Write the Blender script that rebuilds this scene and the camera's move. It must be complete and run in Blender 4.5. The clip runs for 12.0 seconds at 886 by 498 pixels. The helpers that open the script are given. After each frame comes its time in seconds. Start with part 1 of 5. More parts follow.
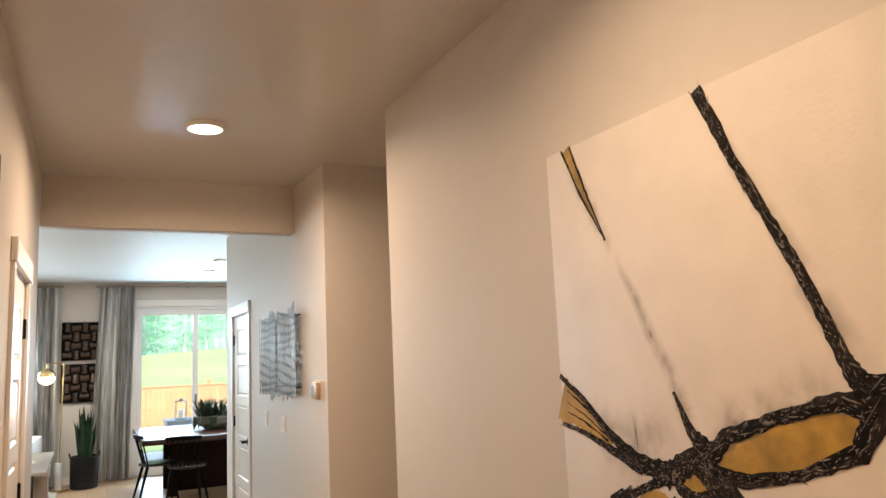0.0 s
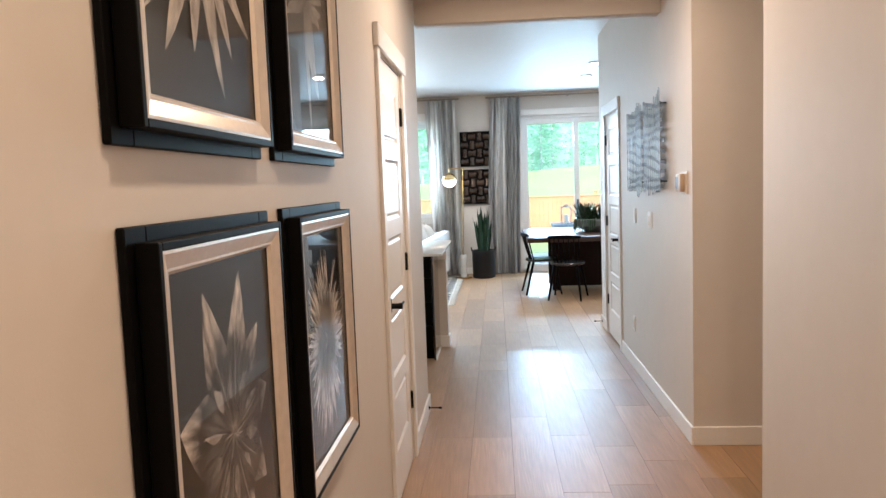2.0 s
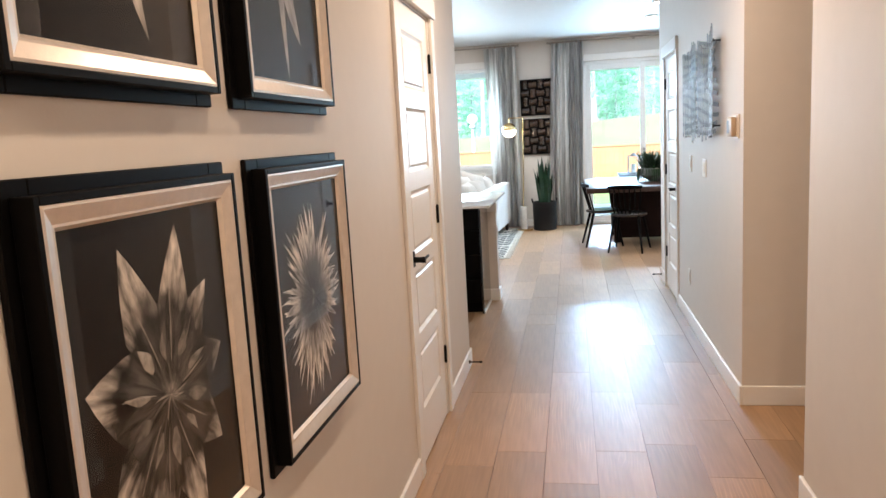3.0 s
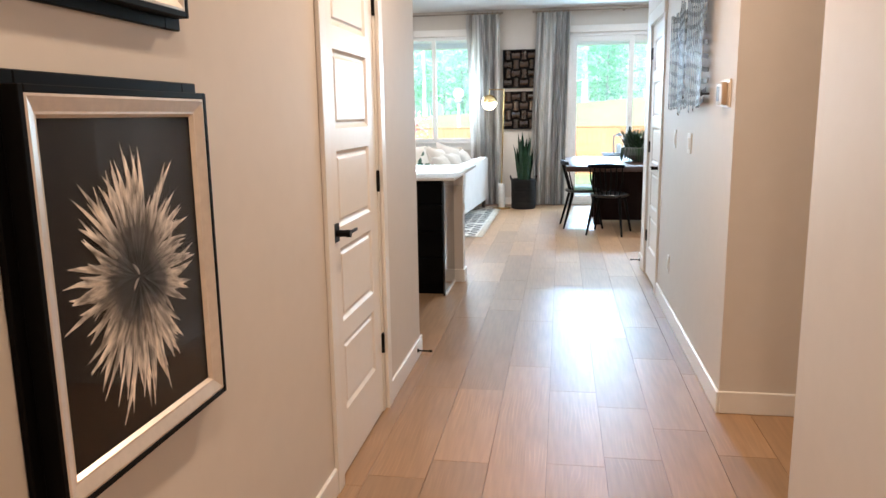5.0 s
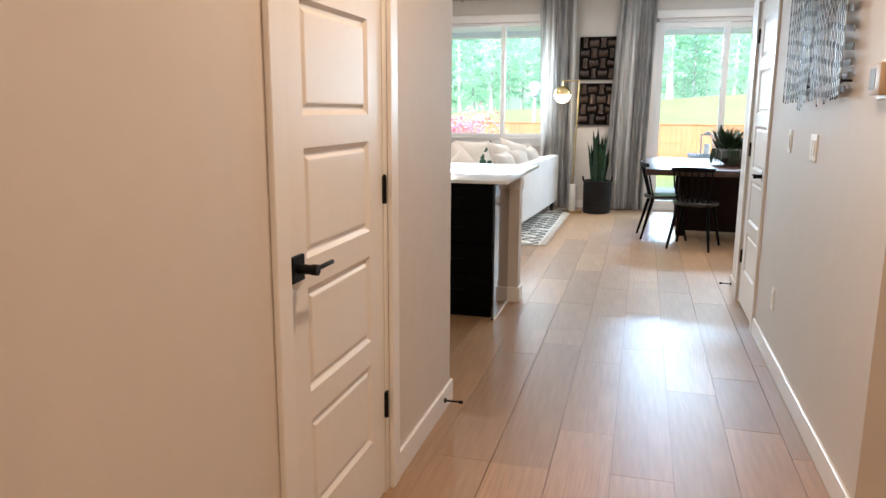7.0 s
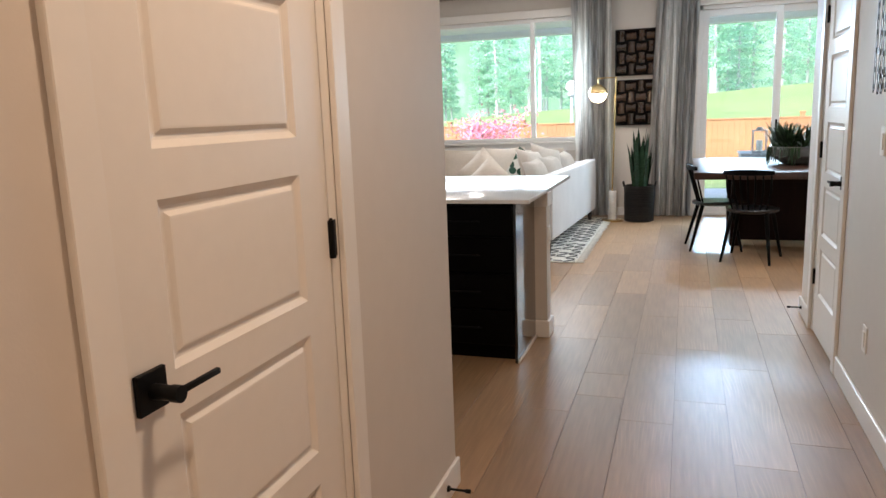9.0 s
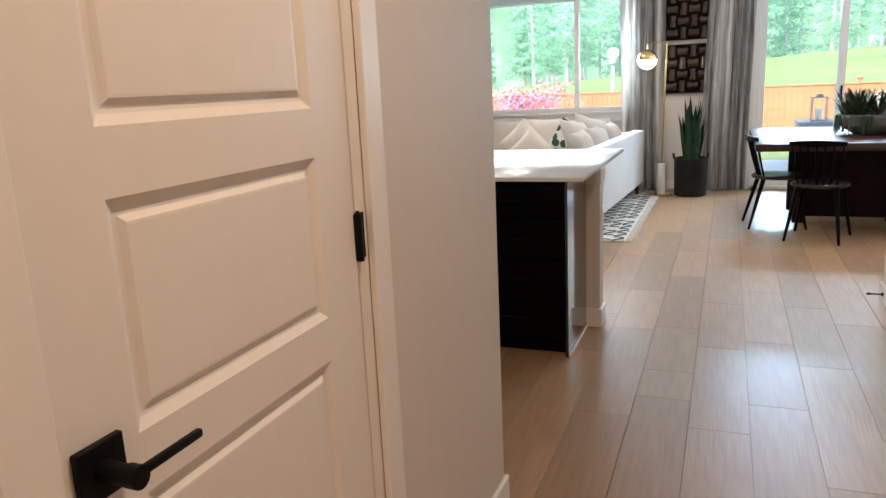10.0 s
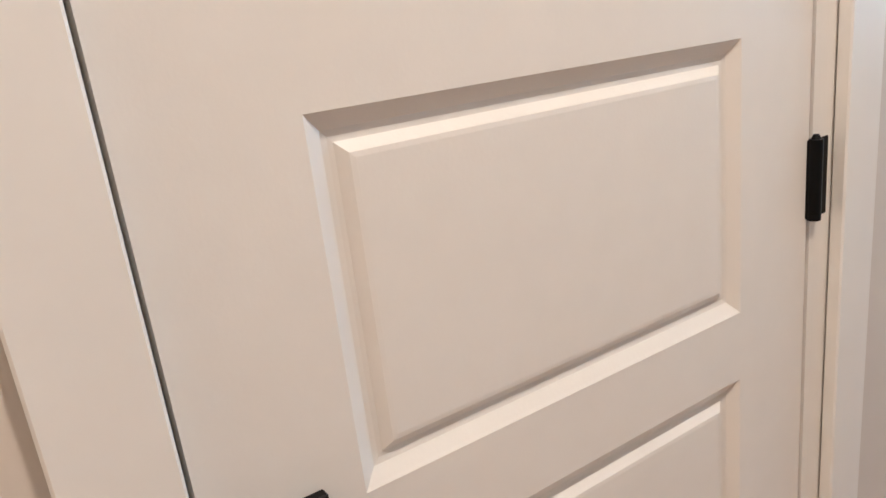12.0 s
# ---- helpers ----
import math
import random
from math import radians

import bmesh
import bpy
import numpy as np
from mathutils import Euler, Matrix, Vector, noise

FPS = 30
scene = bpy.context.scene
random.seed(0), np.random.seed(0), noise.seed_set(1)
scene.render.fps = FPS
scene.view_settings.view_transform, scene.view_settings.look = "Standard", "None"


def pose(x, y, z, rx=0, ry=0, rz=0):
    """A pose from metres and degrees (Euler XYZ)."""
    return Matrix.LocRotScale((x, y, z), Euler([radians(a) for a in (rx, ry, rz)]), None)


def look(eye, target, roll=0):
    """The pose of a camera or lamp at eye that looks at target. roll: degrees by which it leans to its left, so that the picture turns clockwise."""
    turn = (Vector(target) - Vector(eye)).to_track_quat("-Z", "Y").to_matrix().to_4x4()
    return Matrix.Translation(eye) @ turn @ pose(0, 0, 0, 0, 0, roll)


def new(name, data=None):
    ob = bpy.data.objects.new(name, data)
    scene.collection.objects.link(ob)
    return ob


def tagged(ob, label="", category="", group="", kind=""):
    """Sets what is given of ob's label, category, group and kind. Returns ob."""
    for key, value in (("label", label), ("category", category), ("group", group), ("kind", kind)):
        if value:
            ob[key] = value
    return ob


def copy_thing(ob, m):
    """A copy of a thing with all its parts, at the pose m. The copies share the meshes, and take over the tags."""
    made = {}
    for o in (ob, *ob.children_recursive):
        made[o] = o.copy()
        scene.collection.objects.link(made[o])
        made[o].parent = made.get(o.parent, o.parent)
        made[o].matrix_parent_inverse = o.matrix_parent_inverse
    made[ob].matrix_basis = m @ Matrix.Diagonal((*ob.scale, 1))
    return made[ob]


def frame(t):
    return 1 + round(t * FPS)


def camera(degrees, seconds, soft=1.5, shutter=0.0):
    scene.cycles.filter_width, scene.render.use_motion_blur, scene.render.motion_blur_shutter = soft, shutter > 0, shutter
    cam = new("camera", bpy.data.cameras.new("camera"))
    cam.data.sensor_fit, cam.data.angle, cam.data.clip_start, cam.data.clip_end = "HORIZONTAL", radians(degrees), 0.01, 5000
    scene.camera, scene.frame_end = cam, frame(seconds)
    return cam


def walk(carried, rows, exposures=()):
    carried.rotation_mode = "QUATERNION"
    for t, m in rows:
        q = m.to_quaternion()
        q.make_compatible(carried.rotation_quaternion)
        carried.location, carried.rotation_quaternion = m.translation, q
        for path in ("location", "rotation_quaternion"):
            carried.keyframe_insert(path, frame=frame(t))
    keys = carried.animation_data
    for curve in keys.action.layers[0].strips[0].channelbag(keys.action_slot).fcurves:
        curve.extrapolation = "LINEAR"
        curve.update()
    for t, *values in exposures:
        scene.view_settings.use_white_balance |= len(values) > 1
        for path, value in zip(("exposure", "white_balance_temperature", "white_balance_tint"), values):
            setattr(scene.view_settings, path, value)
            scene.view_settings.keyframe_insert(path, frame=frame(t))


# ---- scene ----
cam = camera(62.8, 12.0)
PATH = [
    (0, (0.274, -3.959, 1.635), (1.148, -2.182, 1.915), -2.6),
    (0.5, (0.256, -3.914, 1.59), (0.878, -2.021, 1.769), -1.9),
    (1, (0.322, -3.871, 1.524), (0.684, -1.905, 1.537), -1.1),
    (1.5, (0.408, -3.825, 1.49), (0.465, -1.829, 1.388), -1.3),
    (2, (0.484, -3.779, 1.476), (0.334, -1.793, 1.299), -2.1),
    (2.5, (0.599, -3.704, 1.474), (0.313, -1.739, 1.234), -2.7),
    (3, (0.687, -3.647, 1.455), (0.332, -1.702, 1.157), -3.2),
    (3.5, (0.75, -3.565, 1.417), (0.452, -1.621, 1.058), -3.1),
    (3.7, (0.78, -3.527, 1.392), (0.515, -1.579, 1.027), -2.4),
    (5.5, (0.8, -2.9, 1.356), (0.451, -0.963, 1.003), 0.0),
    (6, (0.802, -2.663, 1.351), (0.384, -0.736, 1.012), 0.6),
    (6.5, (0.854, -2.434, 1.359), (0.316, -0.54, 1.01), 1.1),
    (7, (0.807, -2.226, 1.336), (0.293, -0.33, 0.959), 0.3),
    (7.2, (0.778, -2.13, 1.35), (0.326, -0.22, 0.963), -0.2),
    (8.8, (0.806, -1.554, 1.356), (0.236, 0.329, 0.994), -2.7),
    (9, (0.785, -1.502, 1.356), (0.156, 0.362, 0.992), -2.1),
    (9.5, (0.689, -1.33, 1.35), (-0.031, 0.497, 0.971), -2.3),
    (10, (0.635, -1.17, 1.345), (-0.083, 0.645, 0.909), -2.7),
    (10.5, (0.603, -1.051, 1.321), (-0.25, 0.679, 0.794), -3.1),
    (11, (0.589, -0.897, 1.316), (-0.606, 0.602, 0.746), -4.5),
    (11.5, (0.535, -0.822, 1.288), (-0.937, 0.395, 0.696), -5.7),
    (12, (0.432, -0.744, 1.282), (-1.192, 0.269, 0.702), -6.9),
]
# seconds, stops, kelvin, tint: the camera closes down past the hallway light, opens up at the close door and cools on the way
EXPOSURES = [(0, 3.34, 7150, 12), (0.5, 3.30, 6750, 12), (1.5, 3.38, 6250, 11), (3.5, 3.63, 6300, 11), (5.5, 3.60, 6550, 13), (7, 3.40, 6850, 15), (9, 3.08, 6850, 15),
             (10.2, 3.10, 6850, 15), (11, 3.38, 6450, 13), (12, 3.70, 5400, 6)]
walk(cam, [(t, look(eye, target, roll)) for t, eye, target, roll in PATH], EXPOSURES)

# ---- light ----
world = bpy.data.worlds.new("sky")
scene.world = world
world.use_nodes = True
wn = world.node_tree
sky = wn.nodes.new("ShaderNodeTexSky")
sky.sky_type, sky.sun_disc = "NISHITA", False
sky.sun_elevation, sky.sun_rotation = radians(48), radians(215)
wn.links.new(sky.outputs[0], wn.nodes["Background"].inputs[0])
wn.nodes["Background"].inputs[1].default_value = 0.15
sun = new("sun", bpy.data.lights.new("sun", "SUN"))
sun.data.energy, sun.data.angle, sun.data.color = 1.5, radians(14), (1.0, 0.96, 0.9)
sun.matrix_world = look((-12, -14, 22), (0, 6, 0))


def area_lamp(name, place, target, sx, sy, watts, colour, spread=180):
    d = bpy.data.lights.new(name, "AREA")
    d.shape, d.size, d.size_y, d.energy, d.color, d.spread = "RECTANGLE", sx, sy, watts, colour, radians(spread)
    ob = new(name, d)
    ob.matrix_world = look(place, target)
    return ob


def disc_lamp(place, size, watts, colour, spread=180):
    d = bpy.data.lights.new("downlight", "AREA")
    d.shape, d.size, d.energy, d.color, d.spread = "DISK", size, watts, colour, radians(spread)
    ob = new("downlight", d)
    ob.location = place
    return ob


WARM, NEUTRAL, DAY = (1.0, 0.755, 0.53), (1.0, 0.91, 0.84), (0.60, 0.81, 1.0)
# sky light let in by the two openings, from above as the sky stands
area_lamp("window_daylight", (-1.7, 7.86, 1.75), (0.6, 4.0, 1.0), 2.4, 0.8, 7.0, (0.68, 0.86, 1.0), 110)
area_lamp("slider_daylight", (1.75, 7.86, 2.1), (1.6, 6.95, 0.9), 1.7, 0.6, 3.0, DAY, 60)
area_lamp("slider_sky", (1.80, 7.88, 1.78), (1.80, 5.0, 1.60), 1.7, 1.30, 9.0, (0.50, 0.78, 1.0), 180)
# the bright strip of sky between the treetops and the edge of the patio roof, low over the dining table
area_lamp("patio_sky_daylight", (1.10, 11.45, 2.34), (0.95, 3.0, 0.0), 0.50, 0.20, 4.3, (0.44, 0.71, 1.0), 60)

# ---- materials ----


def mat(name, colour, rough=0.6, metal=0.0, spots=0.06, scale=30.0, bump=0.0, bscale=200.0, stretch=(1, 1, 1), coat=0.0, island=0.0, obrand=0.0, spec=0.5, soft=0.4):
    m = bpy.data.materials.new(name)
    m.use_nodes = True
    nt = m.node_tree
    b = nt.nodes["Principled BSDF"]
    b.inputs["Roughness"].default_value, b.inputs["Metallic"].default_value = rough, metal
    b.inputs["Coat Weight"].default_value = coat
    b.inputs["Specular IOR Level"].default_value = spec
    tc, mp = nt.nodes.new("ShaderNodeTexCoord"), nt.nodes.new("ShaderNodeMapping")
    mp.inputs["Scale"].default_value = stretch
    nt.links.new(tc.outputs["Object"], mp.inputs["Vector"])
    n1, n2 = nt.nodes.new("ShaderNodeTexNoise"), nt.nodes.new("ShaderNodeTexNoise")
    n1.inputs["Scale"].default_value, n1.inputs["Detail"].default_value = scale, 6
    n2.inputs["Scale"].default_value, n2.inputs["Detail"].default_value = scale * 0.08, 2
    nt.links.new(mp.outputs[0], n1.inputs["Vector"])
    nt.links.new(mp.outputs[0], n2.inputs["Vector"])
    add = nt.nodes.new("ShaderNodeMath")
    nt.links.new(n1.outputs["Fac"], add.inputs[0])
    nt.links.new(n2.outputs["Fac"], add.inputs[1])
    mr = nt.nodes.new("ShaderNodeMapRange")
    mr.inputs["From Min"].default_value, mr.inputs["From Max"].default_value = 1 - soft, 1 + soft
    mr.inputs["To Min"].default_value, mr.inputs["To Max"].default_value = 1 - spots * 2, 1 + spots * 2
    nt.links.new(add.outputs[0], mr.inputs["Value"])
    val = mr.outputs[0]
    for amount, kind in ((island, "ShaderNodeNewGeometry"), (obrand, "ShaderNodeObjectInfo")):
        if amount:
            g, r, mul = nt.nodes.new(kind), nt.nodes.new("ShaderNodeMapRange"), nt.nodes.new("ShaderNodeMath")
            r.inputs["To Min"].default_value, r.inputs["To Max"].default_value = 1 - amount, 1 + amount
            nt.links.new(g.outputs["Random Per Island" if kind.endswith("Geometry") else "Random"], r.inputs["Value"])
            mul.operation = "MULTIPLY"
            nt.links.new(val, mul.inputs[0])
            nt.links.new(r.outputs[0], mul.inputs[1])
            val = mul.outputs[0]
    vm = nt.nodes.new("ShaderNodeVectorMath")
    vm.operation = "SCALE"
    vm.inputs[0].default_value = colour
    nt.links.new(val, vm.inputs["Scale"])
    nt.links.new(vm.outputs[0], b.inputs["Base Color"])
    if bump:
        n3, bp = nt.nodes.new("ShaderNodeTexNoise"), nt.nodes.new("ShaderNodeBump")
        n3.inputs["Scale"].default_value = bscale
        n3.inputs["Detail"].default_value = 3
        nt.links.new(mp.outputs[0], n3.inputs["Vector"])
        nt.links.new(n3.outputs["Fac"], bp.inputs["Height"])
        bp.inputs["Strength"].default_value, bp.inputs["Distance"].default_value = bump, 0.002
        nt.links.new(bp.outputs[0], b.inputs["Normal"])
    return m


def glow(name, colour, strength):
    m = mat(name, colour, 0.4)
    b = m.node_tree.nodes["Principled BSDF"]
    b.inputs["Emission Color"].default_value, b.inputs["Emission Strength"].default_value = (*colour, 1), strength
    return m


def glass_mat(name, tint=(1, 1, 1), ior=1.45):
    m = bpy.data.materials.new(name)
    m.use_nodes = True
    nt = m.node_tree
    nt.nodes.remove(nt.nodes["Principled BSDF"])
    t, g, f, pw, sc, mx = (nt.nodes.new("ShaderNode" + k) for k in ("BsdfTransparent", "BsdfGlossy", "LayerWeight", "Math", "Math", "MixShader"))
    t.inputs[0].default_value, g.inputs["Roughness"].default_value, f.inputs[0].default_value = (*tint, 1), 0.01, 0.5
    pw.operation, pw.inputs[1].default_value = "POWER", 4.2
    base = ((ior - 1) / (ior + 1)) ** 2
    sc.operation, sc.inputs[1].default_value, sc.inputs[2].default_value = "MULTIPLY_ADD", 0.58, base * 0.8
    nt.links.new(f.outputs["Facing"], pw.inputs[0])
    nt.links.new(pw.outputs[0], sc.inputs[0])
    nt.links.new(sc.outputs[0], mx.inputs[0])
    nt.links.new(t.outputs[0], mx.inputs[1])
    nt.links.new(g.outputs[0], mx.inputs[2])
    nt.links.new(mx.outputs[0], nt.nodes["Material Output"].inputs[0])
    return m


def plank_mat():
    """Brown oak under a thin satin lacquer, with pale limed grain that opens into arches here and there."""
    m = mat("oak_planks", (0.375, 0.222, 0.116), 0.50, spots=0.10, scale=7, bump=0.0, stretch=(8, 0.6, 1), obrand=0.15, coat=0.36, spec=0.60)
    nt = m.node_tree
    b = nt.nodes["Principled BSDF"]
    b.inputs["Coat Roughness"].default_value = 0.40
    src = b.inputs["Base Color"].links[0].from_socket
    tc, mp, oi, sc, ad = (nt.nodes.new("ShaderNode" + k) for k in ("TexCoord", "Mapping", "ObjectInfo", "VectorMath", "VectorMath"))
    wv, rp, mx, mk, mr, am, bp = (nt.nodes.new("ShaderNode" + k) for k in ("TexWave", "ValToRGB", "Mix", "TexNoise", "MapRange", "Math", "Bump"))
    mp.inputs["Scale"].default_value = (1.0, 0.19, 1)
    sc.operation, sc.inputs["Scale"].default_value = "SCALE", 9.0
    sc.inputs[0].default_value = (1, 1, 1)
    nt.links.new(oi.outputs["Random"], sc.inputs["Scale"])
    tall = nt.nodes.new("ShaderNodeVectorMath")
    tall.operation, tall.inputs[1].default_value = "MULTIPLY", (3.1, 23.0, 0)
    nt.links.new(sc.outputs[0], tall.inputs[0])
    nt.links.new(tc.outputs["Object"], ad.inputs[0])
    nt.links.new(tall.outputs[0], ad.inputs[1])
    nt.links.new(ad.outputs[0], mp.inputs[0])
    wv.inputs["Scale"].default_value, wv.inputs["Distortion"].default_value = 20, 30
    wv.inputs["Detail"].default_value, wv.inputs["Detail Scale"].default_value, wv.inputs["Detail Roughness"].default_value = 2.0, 0.22, 0.5
    nt.links.new(mp.outputs[0], wv.inputs["Vector"])
    rp.color_ramp.elements[0].position, rp.color_ramp.elements[1].position = 0.0, 0.30
    rp.color_ramp.elements[0].color, rp.color_ramp.elements[1].color = (1.60, 1.57, 1.50, 1), (0.95, 0.94, 0.93, 1)
    nt.links.new(wv.outputs["Fac"], rp.inputs[0])
    mk.inputs["Scale"].default_value, mk.inputs["Detail"].default_value = 2.6, 1
    nt.links.new(ad.outputs[0], mk.inputs["Vector"])
    mr.inputs["From Min"].default_value, mr.inputs["From Max"].default_value = 0.53, 0.72
    mr.inputs["To Min"].default_value, mr.inputs["To Max"].default_value = 0.02, 0.34
    nt.links.new(mk.outputs["Fac"], mr.inputs["Value"])
    nt.links.new(mr.outputs[0], mx.inputs[0])
    mx.data_type, mx.blend_type = "RGBA", "MULTIPLY"
    nt.links.new(src, mx.inputs[6])
    nt.links.new(rp.outputs[0], mx.inputs[7])
    nt.links.new(mx.outputs[2], b.inputs["Base Color"])
    am.operation = "MULTIPLY"
    nt.links.new(wv.outputs["Fac"], am.inputs[0])
    nt.links.new(mr.outputs[0], am.inputs[1])
    nt.links.new(am.outputs[0], bp.inputs["Height"])
    bp.inputs["Strength"].default_value, bp.inputs["Distance"].default_value = 0.22, 0.0006
    nt.links.new(bp.outputs[0], b.inputs["Normal"])
    nt.links.new(bp.outputs[0], b.inputs["Coat Normal"])
    return m


WALL = mat("wall_paint", (0.65, 0.598, 0.545), 0.62, spots=0.012, scale=14, bump=0.10, bscale=170)
# ceiling tones: hall darkened for shade, living room lightened for bounced daylight
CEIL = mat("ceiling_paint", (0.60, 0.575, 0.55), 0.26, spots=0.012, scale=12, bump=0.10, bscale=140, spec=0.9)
CEIL_LIT = mat("daylit_ceiling_paint", (0.72, 0.73, 0.73), 0.55, spots=0.012, scale=12, bump=0.12, bscale=140)
TRIM = mat("white_trim_paint", (0.80, 0.775, 0.74), 0.33, spots=0.01, scale=20, bump=0.03, bscale=90)
DOORP = mat("white_door_paint", (0.79, 0.755, 0.71), 0.36, spots=0.012, scale=25, bump=0.05, bscale=260)
BLACK = mat("black_metal", (0.005, 0.005, 0.0055), 0.42, spots=0.05, scale=60, spec=0.12)
BLACKW = mat("black_lacquer", (0.0030, 0.0026, 0.0026), 0.46, spots=0.1, scale=40, bump=0.05, bscale=120, spec=0.07)
SILVER = mat("champagne_silver_leaf", (0.72, 0.64, 0.57), 0.34, metal=0.55, spots=0.05, scale=50, bump=0.06, bscale=220)
PRINT = mat("photo_print_ground", (0.0085, 0.0062, 0.0052), 0.5, spots=0.2, scale=5, spec=0.08)
def print_mat(name, centre, stops, streak, freq, warp=0.5, rough=0.5):
    """Grey tones of a photographed flower: a run of tones outwards from its heart, with veins along the petals."""
    m = bpy.data.materials.new(name)
    m.use_nodes = True
    nt = m.node_tree
    b = nt.nodes["Principled BSDF"]
    b.inputs["Roughness"].default_value, b.inputs["Specular IOR Level"].default_value = rough, 0.1
    tc, su, ln, nm, sc, n1, n2, rp = (nt.nodes.new("ShaderNode" + k) for k in ("TexCoord", "VectorMath", "VectorMath", "VectorMath", "VectorMath", "TexNoise", "TexNoise", "ValToRGB"))
    su.operation, su.inputs[1].default_value = "SUBTRACT", (0, centre[0], centre[1])
    ln.operation, nm.operation, sc.operation = "LENGTH", "NORMALIZE", "MULTIPLY_ADD"
    nt.links.new(tc.outputs["Object"], su.inputs[0])
    flat = nt.nodes.new("ShaderNodeVectorMath")
    flat.operation, flat.inputs[1].default_value = "MULTIPLY", (0, 1, 1)
    nt.links.new(su.outputs[0], flat.inputs[0])
    nt.links.new(flat.outputs[0], ln.inputs[0])
    nt.links.new(flat.outputs[0], nm.inputs[0])
    # veins: fine round the heart, slow outwards
    sc.inputs[1].default_value = (2, 2, 2)
    nt.links.new(flat.outputs[0], sc.inputs[0])
    nt.links.new(nm.outputs[0], sc.inputs[2])
    n1.inputs["Scale"].default_value, n1.inputs["Detail"].default_value = freq, 4
    nt.links.new(sc.outputs[0], n1.inputs["Vector"])
    n2.inputs["Scale"].default_value, n2.inputs["Detail"].default_value = 16, 3
    nt.links.new(flat.outputs[0], n2.inputs["Vector"])
    wob = nt.nodes.new("ShaderNodeMath")
    wob.operation, wob.inputs[1].default_value = "MULTIPLY_ADD", 0.12 * warp
    nt.links.new(n2.outputs["Fac"], wob.inputs[0])
    off = nt.nodes.new("ShaderNodeMath")
    off.operation, off.inputs[1].default_value = "SUBTRACT", 0.06 * warp
    nt.links.new(ln.outputs["Value"], wob.inputs[2])
    nt.links.new(wob.outputs[0], off.inputs[0])
    mr = nt.nodes.new("ShaderNodeMapRange")
    mr.inputs["From Max"].default_value = 0.32
    nt.links.new(off.outputs[0], mr.inputs["Value"])
    nt.links.new(mr.outputs[0], rp.inputs[0])
    e = rp.color_ramp.elements
    for i, (p, v) in enumerate(stops):
        q = e[i] if i < 2 else e.new(p)
        q.position, q.color = p, (v, v * 0.90, v * 0.81, 1)
    st = nt.nodes.new("ShaderNodeMapRange")
    st.inputs["From Min"].default_value, st.inputs["From Max"].default_value = 0.36, 0.64
    st.inputs["To Min"].default_value, st.inputs["To Max"].default_value = 1 - streak, 1 + streak * 0.45
    nt.links.new(n1.outputs["Fac"], st.inputs["Value"])
    vm = nt.nodes.new("ShaderNodeVectorMath")
    vm.operation = "SCALE"
    nt.links.new(rp.outputs[0], vm.inputs[0])
    nt.links.new(st.outputs[0], vm.inputs["Scale"])
    nt.links.new(vm.outputs[0], b.inputs["Base Color"])
    return m


PETAL = mat("photo_print_glint", (0.30, 0.27, 0.24), 0.5, spots=0.30, scale=60, island=0.45, soft=0.3, spec=0.1)
STAR = print_mat("photo_star_petals", (0.012, 0.307), ((0.0, 0.55), (1.0, 0.34), (0.045, 0.16), (0.12, 0.06), (0.30, 0.10), (0.44, 0.030), (0.55, 0.36), (0.75, 0.62)), 0.85, 7, 1.1)
PLUME = print_mat("photo_plume_petals", (0.012, 0.322), ((0.0, 0.006), (1.0, 0.85), (0.12, 0.010), (0.24, 0.09), (0.42, 0.55), (0.62, 0.92)), 0.70, 11, 0.9)
PALE = print_mat("photo_pale_petals", (0.0, 0.379), ((0.0, 0.05), (1.0, 0.50), (0.2, 0.22), (0.5, 0.42)), 0.45, 8, 0.5)
GLASS = glass_mat("clear_glass")
PGLASS = glass_mat("picture_glass", ior=1.3)
OAK = plank_mat()
GAP = mat("floor_joint", (0.14, 0.088, 0.055), 0.8, spots=0.1)

# ---- mesh helpers ----


def B():
    return bmesh.new()


def box(bm, x0, x1, y0, y1, z0, z1, bevel=0.0, seg=1):
    r = bmesh.ops.create_cube(bm, size=1, matrix=Matrix.Translation(((x0 + x1) / 2, (y0 + y1) / 2, (z0 + z1) / 2)) @ Matrix.Diagonal((abs(x1 - x0), abs(y1 - y0), abs(z1 - z0), 1)))
    if bevel:
        es = list({e for v in r["verts"] for e in v.link_edges})
        bmesh.ops.bevel(bm, geom=es, offset=bevel, segments=seg, affect="EDGES", profile=0.5)
    return bm


def rod(bm, p, q, r0, r1=None, seg=10):
    p, q = Vector(p), Vector(q)
    r1 = r0 if r1 is None else r1
    bmesh.ops.create_cone(bm, cap_ends=True, segments=seg, radius1=r0, radius2=r1, depth=(q - p).length,
                          matrix=Matrix.Translation((p + q) / 2) @ (q - p).to_track_quat("Z", "Y").to_matrix().to_4x4())
    return bm


def tube(bm, pts, radii, seg=8):
    pts = [Vector(p) for p in pts]
    if not hasattr(radii, "__len__"):
        radii = [radii] * len(pts)
    rings = []
    for i, p in enumerate(pts):
        d = (pts[min(i + 1, len(pts) - 1)] - pts[max(i - 1, 0)]).normalized()
        q = d.to_track_quat("Z", "Y")
        rings.append([bm.verts.new(p + q @ Vector((math.cos(a) * radii[i], math.sin(a) * radii[i], 0))) for a in (2 * math.pi * k / seg for k in range(seg))])
    for a, b in zip(rings, rings[1:]):
        for k in range(seg):
            bm.faces.new((a[k], a[(k + 1) % seg], b[(k + 1) % seg], b[k]))
    bm.faces.new(rings[0][::-1])
    bm.faces.new(rings[-1])
    return bm


